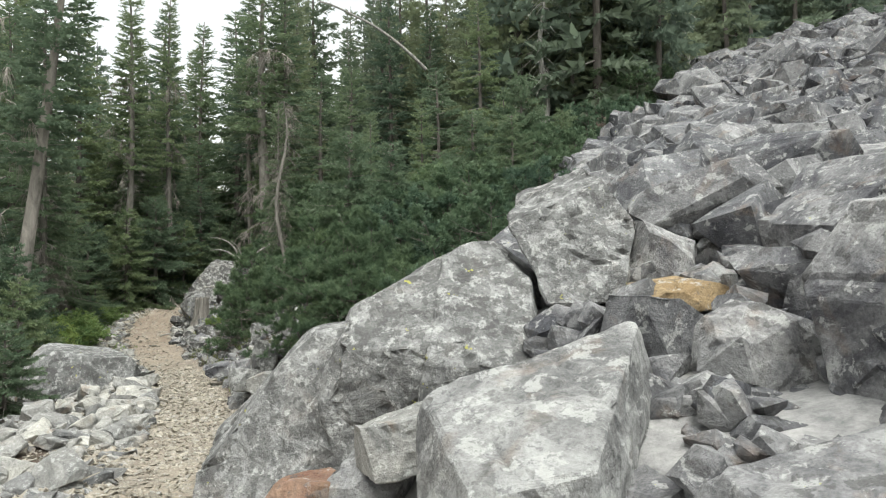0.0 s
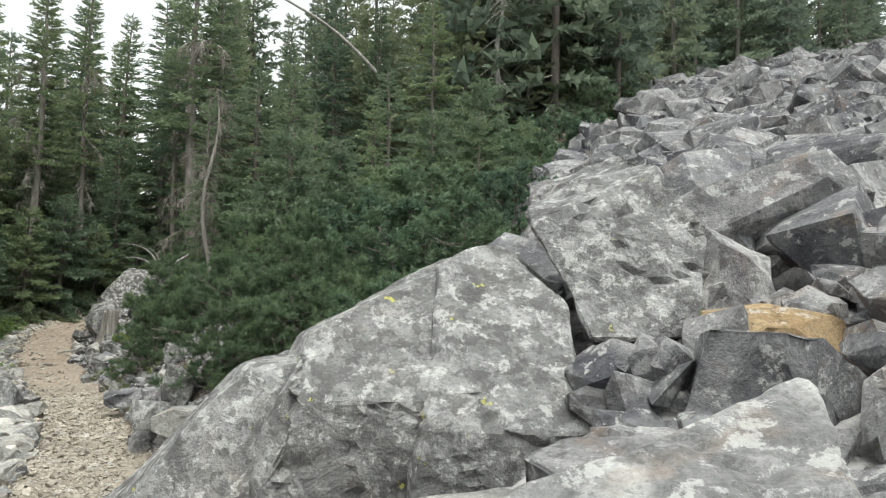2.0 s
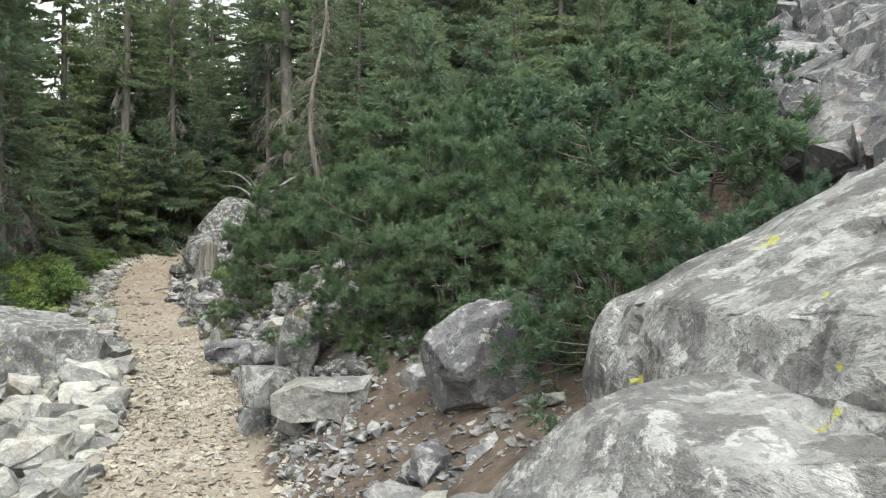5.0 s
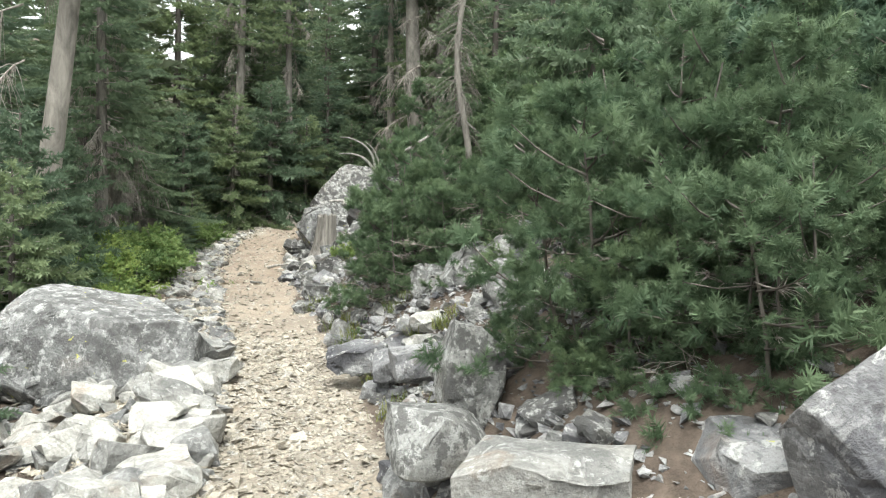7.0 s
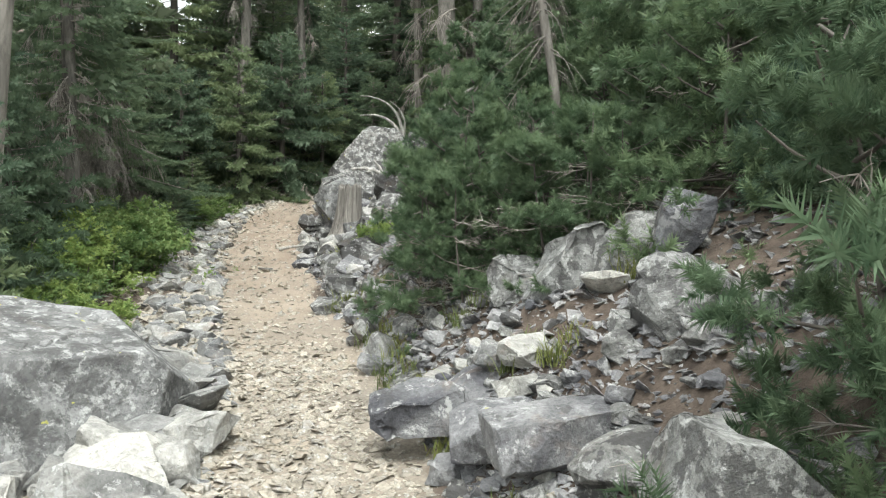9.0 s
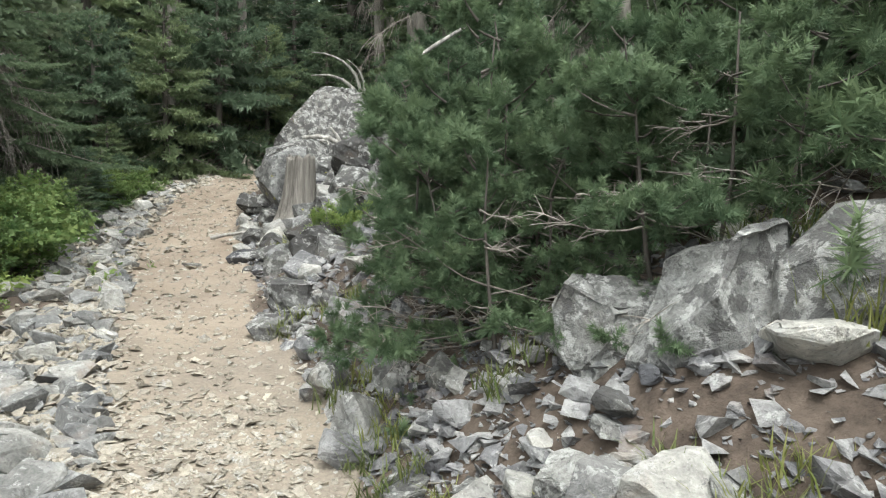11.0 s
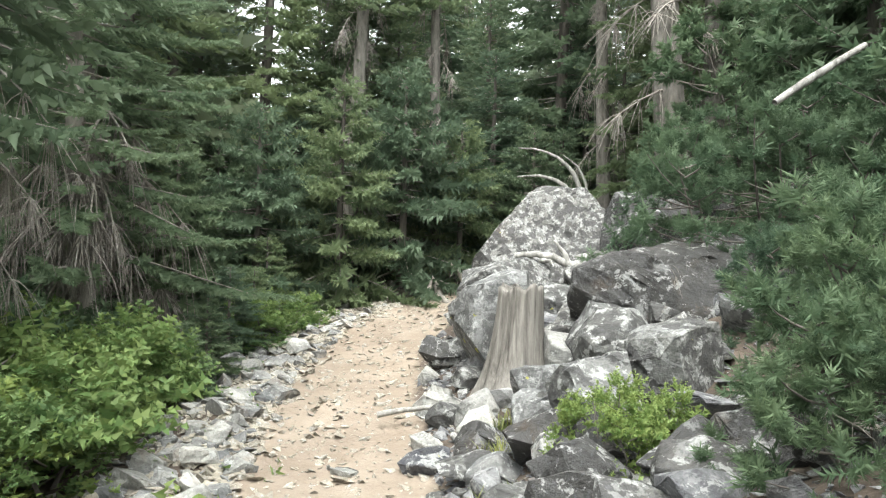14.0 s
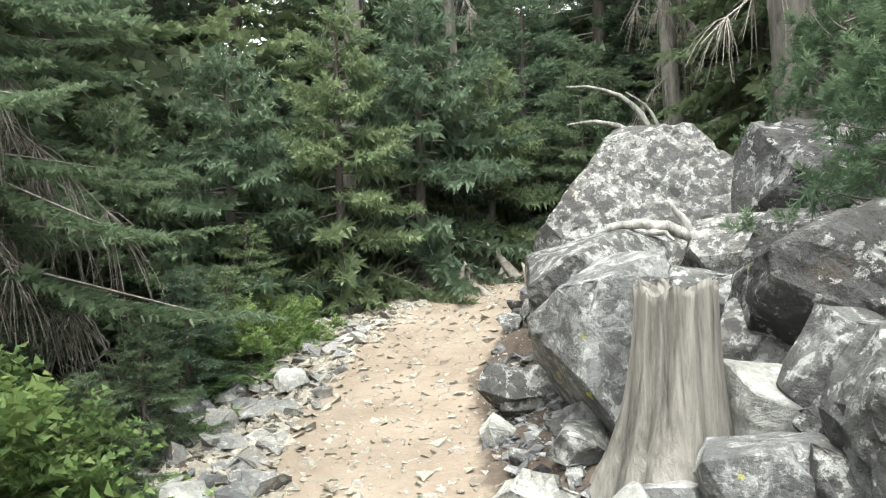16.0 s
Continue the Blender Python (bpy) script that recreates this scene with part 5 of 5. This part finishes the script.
# splinters of grey wood, some on end, round the head of the trail
r_ = np.random.default_rng(31)
for x, y, h, a in ((-9.15, 24.0, 0.24, 0.4), (-8.95, 24.15, 0.30, -0.5), (-8.7, 24.2, 0.22, 0.2), (-9.4, 23.8, 0.16, 1.2), (-8.45, 24.3, 0.42, -0.9), (-8.25, 24.0, 0.26, -0.4), (-9.65, 23.6, 0.14, 0.9), (-8.6, 23.6, 0.15, -1.2)):
    z = gz(x, y) - 0.05
    lean_ = np.array([math.sin(a), 0.2 * math.cos(3 * a), 1.0])
    dead_wood("wood_splinter", [(arc((x, y, z), tuple(np.array([x, y, z]) + lean_ * h * 1.2), (0.02, 0, 0), 5, 0.012, int(100 * h)), np.array([0.075, 0.07, 0.055, 0.03, 0.006]) * (0.6 + h), 5)],
              "pale splintered stub of wood at the trail's head", "dead wood", M_TWIG)


def snag(x, y, top, r, seed, wood=None, stubs=46, reach=0.8, thick=0.02):
    r_ = np.random.default_rng(seed)
    thing = tagged(new("snag"), "white barkless dead tree with broken drooping stubs" if wood is None else "grey dead tree with thin drooping bare twigs", "dead tree")
    z0 = gz(x, y) - 0.2
    thing.location = (x, y, z0)
    t = np.linspace(0, 1, 14)
    H = top - z0
    axis = np.stack([0.10 * np.sin(t * 9), 0.08 * np.cos(t * 7), t * H], -1)
    tubes_mesh("trunk", [(axis, r * (1 - 0.7 * t), 8)], wood or M_DEAD, thing)
    runs = []
    for _ in range(stubs):
        f = r_.uniform(0.3, 1.0)
        a = r_.uniform(0, 6.28)
        st = np.array([np.interp(f, t, axis[:, 0]), np.interp(f, t, axis[:, 1]), f * H])
        runs.append((arc(st, st + np.array([math.cos(a), math.sin(a), -0.9]) * r_.uniform(0.3, 1.0) * reach, (0, 0, 0.06), 5), taper(thick, 0.2 * thick, 5), 4))
    tagged(tubes_mesh("stub_wood", runs, wood or M_DEAD, thing), kind="stuff")
    return thing


snag(3.34, 22.9, 11.5, 0.13, 1)
snag(-11.3, 27.5, 9.5, 0.16, 2)
snag(12.2, 35, 15.0, 0.12, 3)
snag(-3.28, 14.75, 5.4, 0.05, 5, M_MIDBARK, 170, 0.5, 0.006)
snag(8.5, 31, 12.5, 0.10, 4)


def tuft(x, y, h, n, seed):
    """A grass tuft of thin bent blades."""
    r_ = np.random.default_rng(seed)
    a = r_.uniform(0, 6.28, n)
    lean_ = r_.uniform(0.15, 0.8, n)
    ln = h * r_.uniform(0.6, 1.2, n)
    base = np.stack([r_.normal(0, 0.06, n), r_.normal(0, 0.06, n), np.full(n, -0.01)], -1)
    d = np.stack([np.cos(a) * lean_, np.sin(a) * lean_, np.ones(n)], -1)
    w = np.stack([-np.sin(a), np.cos(a), np.zeros(n)], -1) * 0.004
    m = base + d * (ln * 0.55)[:, None]
    e = base + d * ln[:, None] + np.stack([np.cos(a), np.sin(a), -0.6 * np.ones(n)], -1) * (0.35 * ln * lean_)[:, None]
    V = np.stack([base - w, base + w, m + w * 0.7, m - w * 0.7, e], 1).reshape(-1, 3)
    k = np.arange(n)[:, None] * 5
    F = np.concatenate([k + [0, 1, 2], k + [0, 2, 3], k + [3, 2, 4]])
    thing = link_mesh("grass_tuft", V, F, M_GRASS, None, "", np.repeat(r_.uniform(0, 1, n), 5))
    thing.location = (x, y, gz(x, y))
    return tagged(thing, "tuft of yellow-green grass in the stony bank", "grass", "grass tufts in the bank", "stuff")


seed_ = 500
for x, y, h in ((-4.34, 13.7, 0.15), (-4.2, 13.4, 0.16), (-3.75, 13.55, 0.14), (-2.85, 13.4, 0.2), (-2.7, 12.95, 0.2), (-4.6, 14.3, 0.16), (-6.35, 18.5, 0.14), (-5.95, 17.2, 0.14), (-3.35, 12.7, 0.13), (-3.1, 12.5, 0.15),
                (-4.05, 13.1, 0.14), (-4.9, 15.2, 0.14), (-5.3, 15.5, 0.13), (-5.55, 16.4, 0.12), (-3.3, 11.5, 0.13), (-3.6, 12.3, 0.12), (-6.2, 18.0, 0.13), (-2.95, 11.0, 0.12), (-3.7, 12.75, 0.12), (-4.45, 14.0, 0.13)):
    tuft(x, y, h, 90, seed_)
    tuft(x + 0.12, y + 0.06, h * 0.8, 60, seed_ + 200)
    seed_ += 1


def fern(x, y, size, seed, material=None, name="fern", label="green fern with arching fronds beside the trail"):
    """Arching fronds with paired narrow leaflets."""
    r_ = np.random.default_rng(seed)
    V, F = [], []
    for k in range(9):
        a = 2 * math.pi * k / 9 + r_.uniform(-0.3, 0.3)
        L = size * r_.uniform(0.7, 1.1)
        for j in range(18):
            u = (j + 1) / 18
            c = np.array([math.cos(a) * L * u * 0.85, math.sin(a) * L * u * 0.85, L * (0.9 * u - 0.75 * u * u)])
            side = np.array([-math.sin(a), math.cos(a), 0])
            fwd = np.array([math.cos(a), math.sin(a), 0.1])
            wl = L * 0.26 * math.sin(math.pi * min(1, u * 0.9 + 0.12))
            for sg in (-1, 1):
                i = len(V)
                tip = c + side * sg * wl + fwd * wl * 0.35 + np.array([0, 0, -0.15 * wl])
                mid_ = c + side * sg * wl * 0.45
                V += [tuple(c), tuple(mid_ + fwd * L * 0.022), tuple(tip), tuple(mid_ - fwd * L * 0.018)]
                F.append((i, i + 1, i + 2, i + 3))
    thing = link_mesh(name, V, F, material or M_FERN, None, "", np.repeat(r_.uniform(0, 1, len(V) // 4), 4))
    thing.location = (x, y, gz(x, y))
    return tagged(thing, label, "fern", "ferns beside the trail")


for k, (x, y, sz_) in enumerate(((-10.35, 22.2, 0.75), (-9.95, 21.4, 0.6), (-10.8, 21.7, 0.7), (-9.6, 20.7, 0.5), (-10.0, 20.3, 0.55), (-9.4, 19.9, 0.4), (-10.9, 22.8, 0.6), (-9.0, 18.9, 0.4))):
    fern(x, y, sz_, 700 + k)

spots = []
for _ in range(3400):
    y = rng.uniform(3.5, 14.5) if rng.random() < 0.8 else rng.uniform(14, 22)
    d = -0.45 - rng.random() * (3.2 if y < 13 else 0.9)
    r = min(0.16, 0.025 + rng.exponential(0.035))
    x = trail_x(y) + d * 1.1
    spots.append((x, y, gz(x, y) + 0.15 * r, r, rng.uniform(0.5, 0.9)))
stone_heap("rubble", spots, M_PALE, "pale broken rubble spread beside the trail", "rubble", 110, 9)

# more stones in the earthy bank
rng = np.random.default_rng(91)
for y0, y1, d0, d1, many in ((11.6, 13.3, 0.8, 2.3, 30), (14.3, 16.8, 0.7, 1.7, 45), (8.6, 10.4, 0.7, 1.9, 40)):
    for _ in range(many):
        y = rng.uniform(y0, y1)
        x = trail_x(y) + rng.uniform(d0, d1) * 1.1
        stone("strewn_rock", float(x), float(y), rng.uniform(0.03, 0.11), (M_LICHEN, M_WHITE, M_SCREE)[int(rng.integers(3))], "small angular rock strewn on the brown earthy bank", "rocks strewn on the bank", 0.3, 0.8, 30)
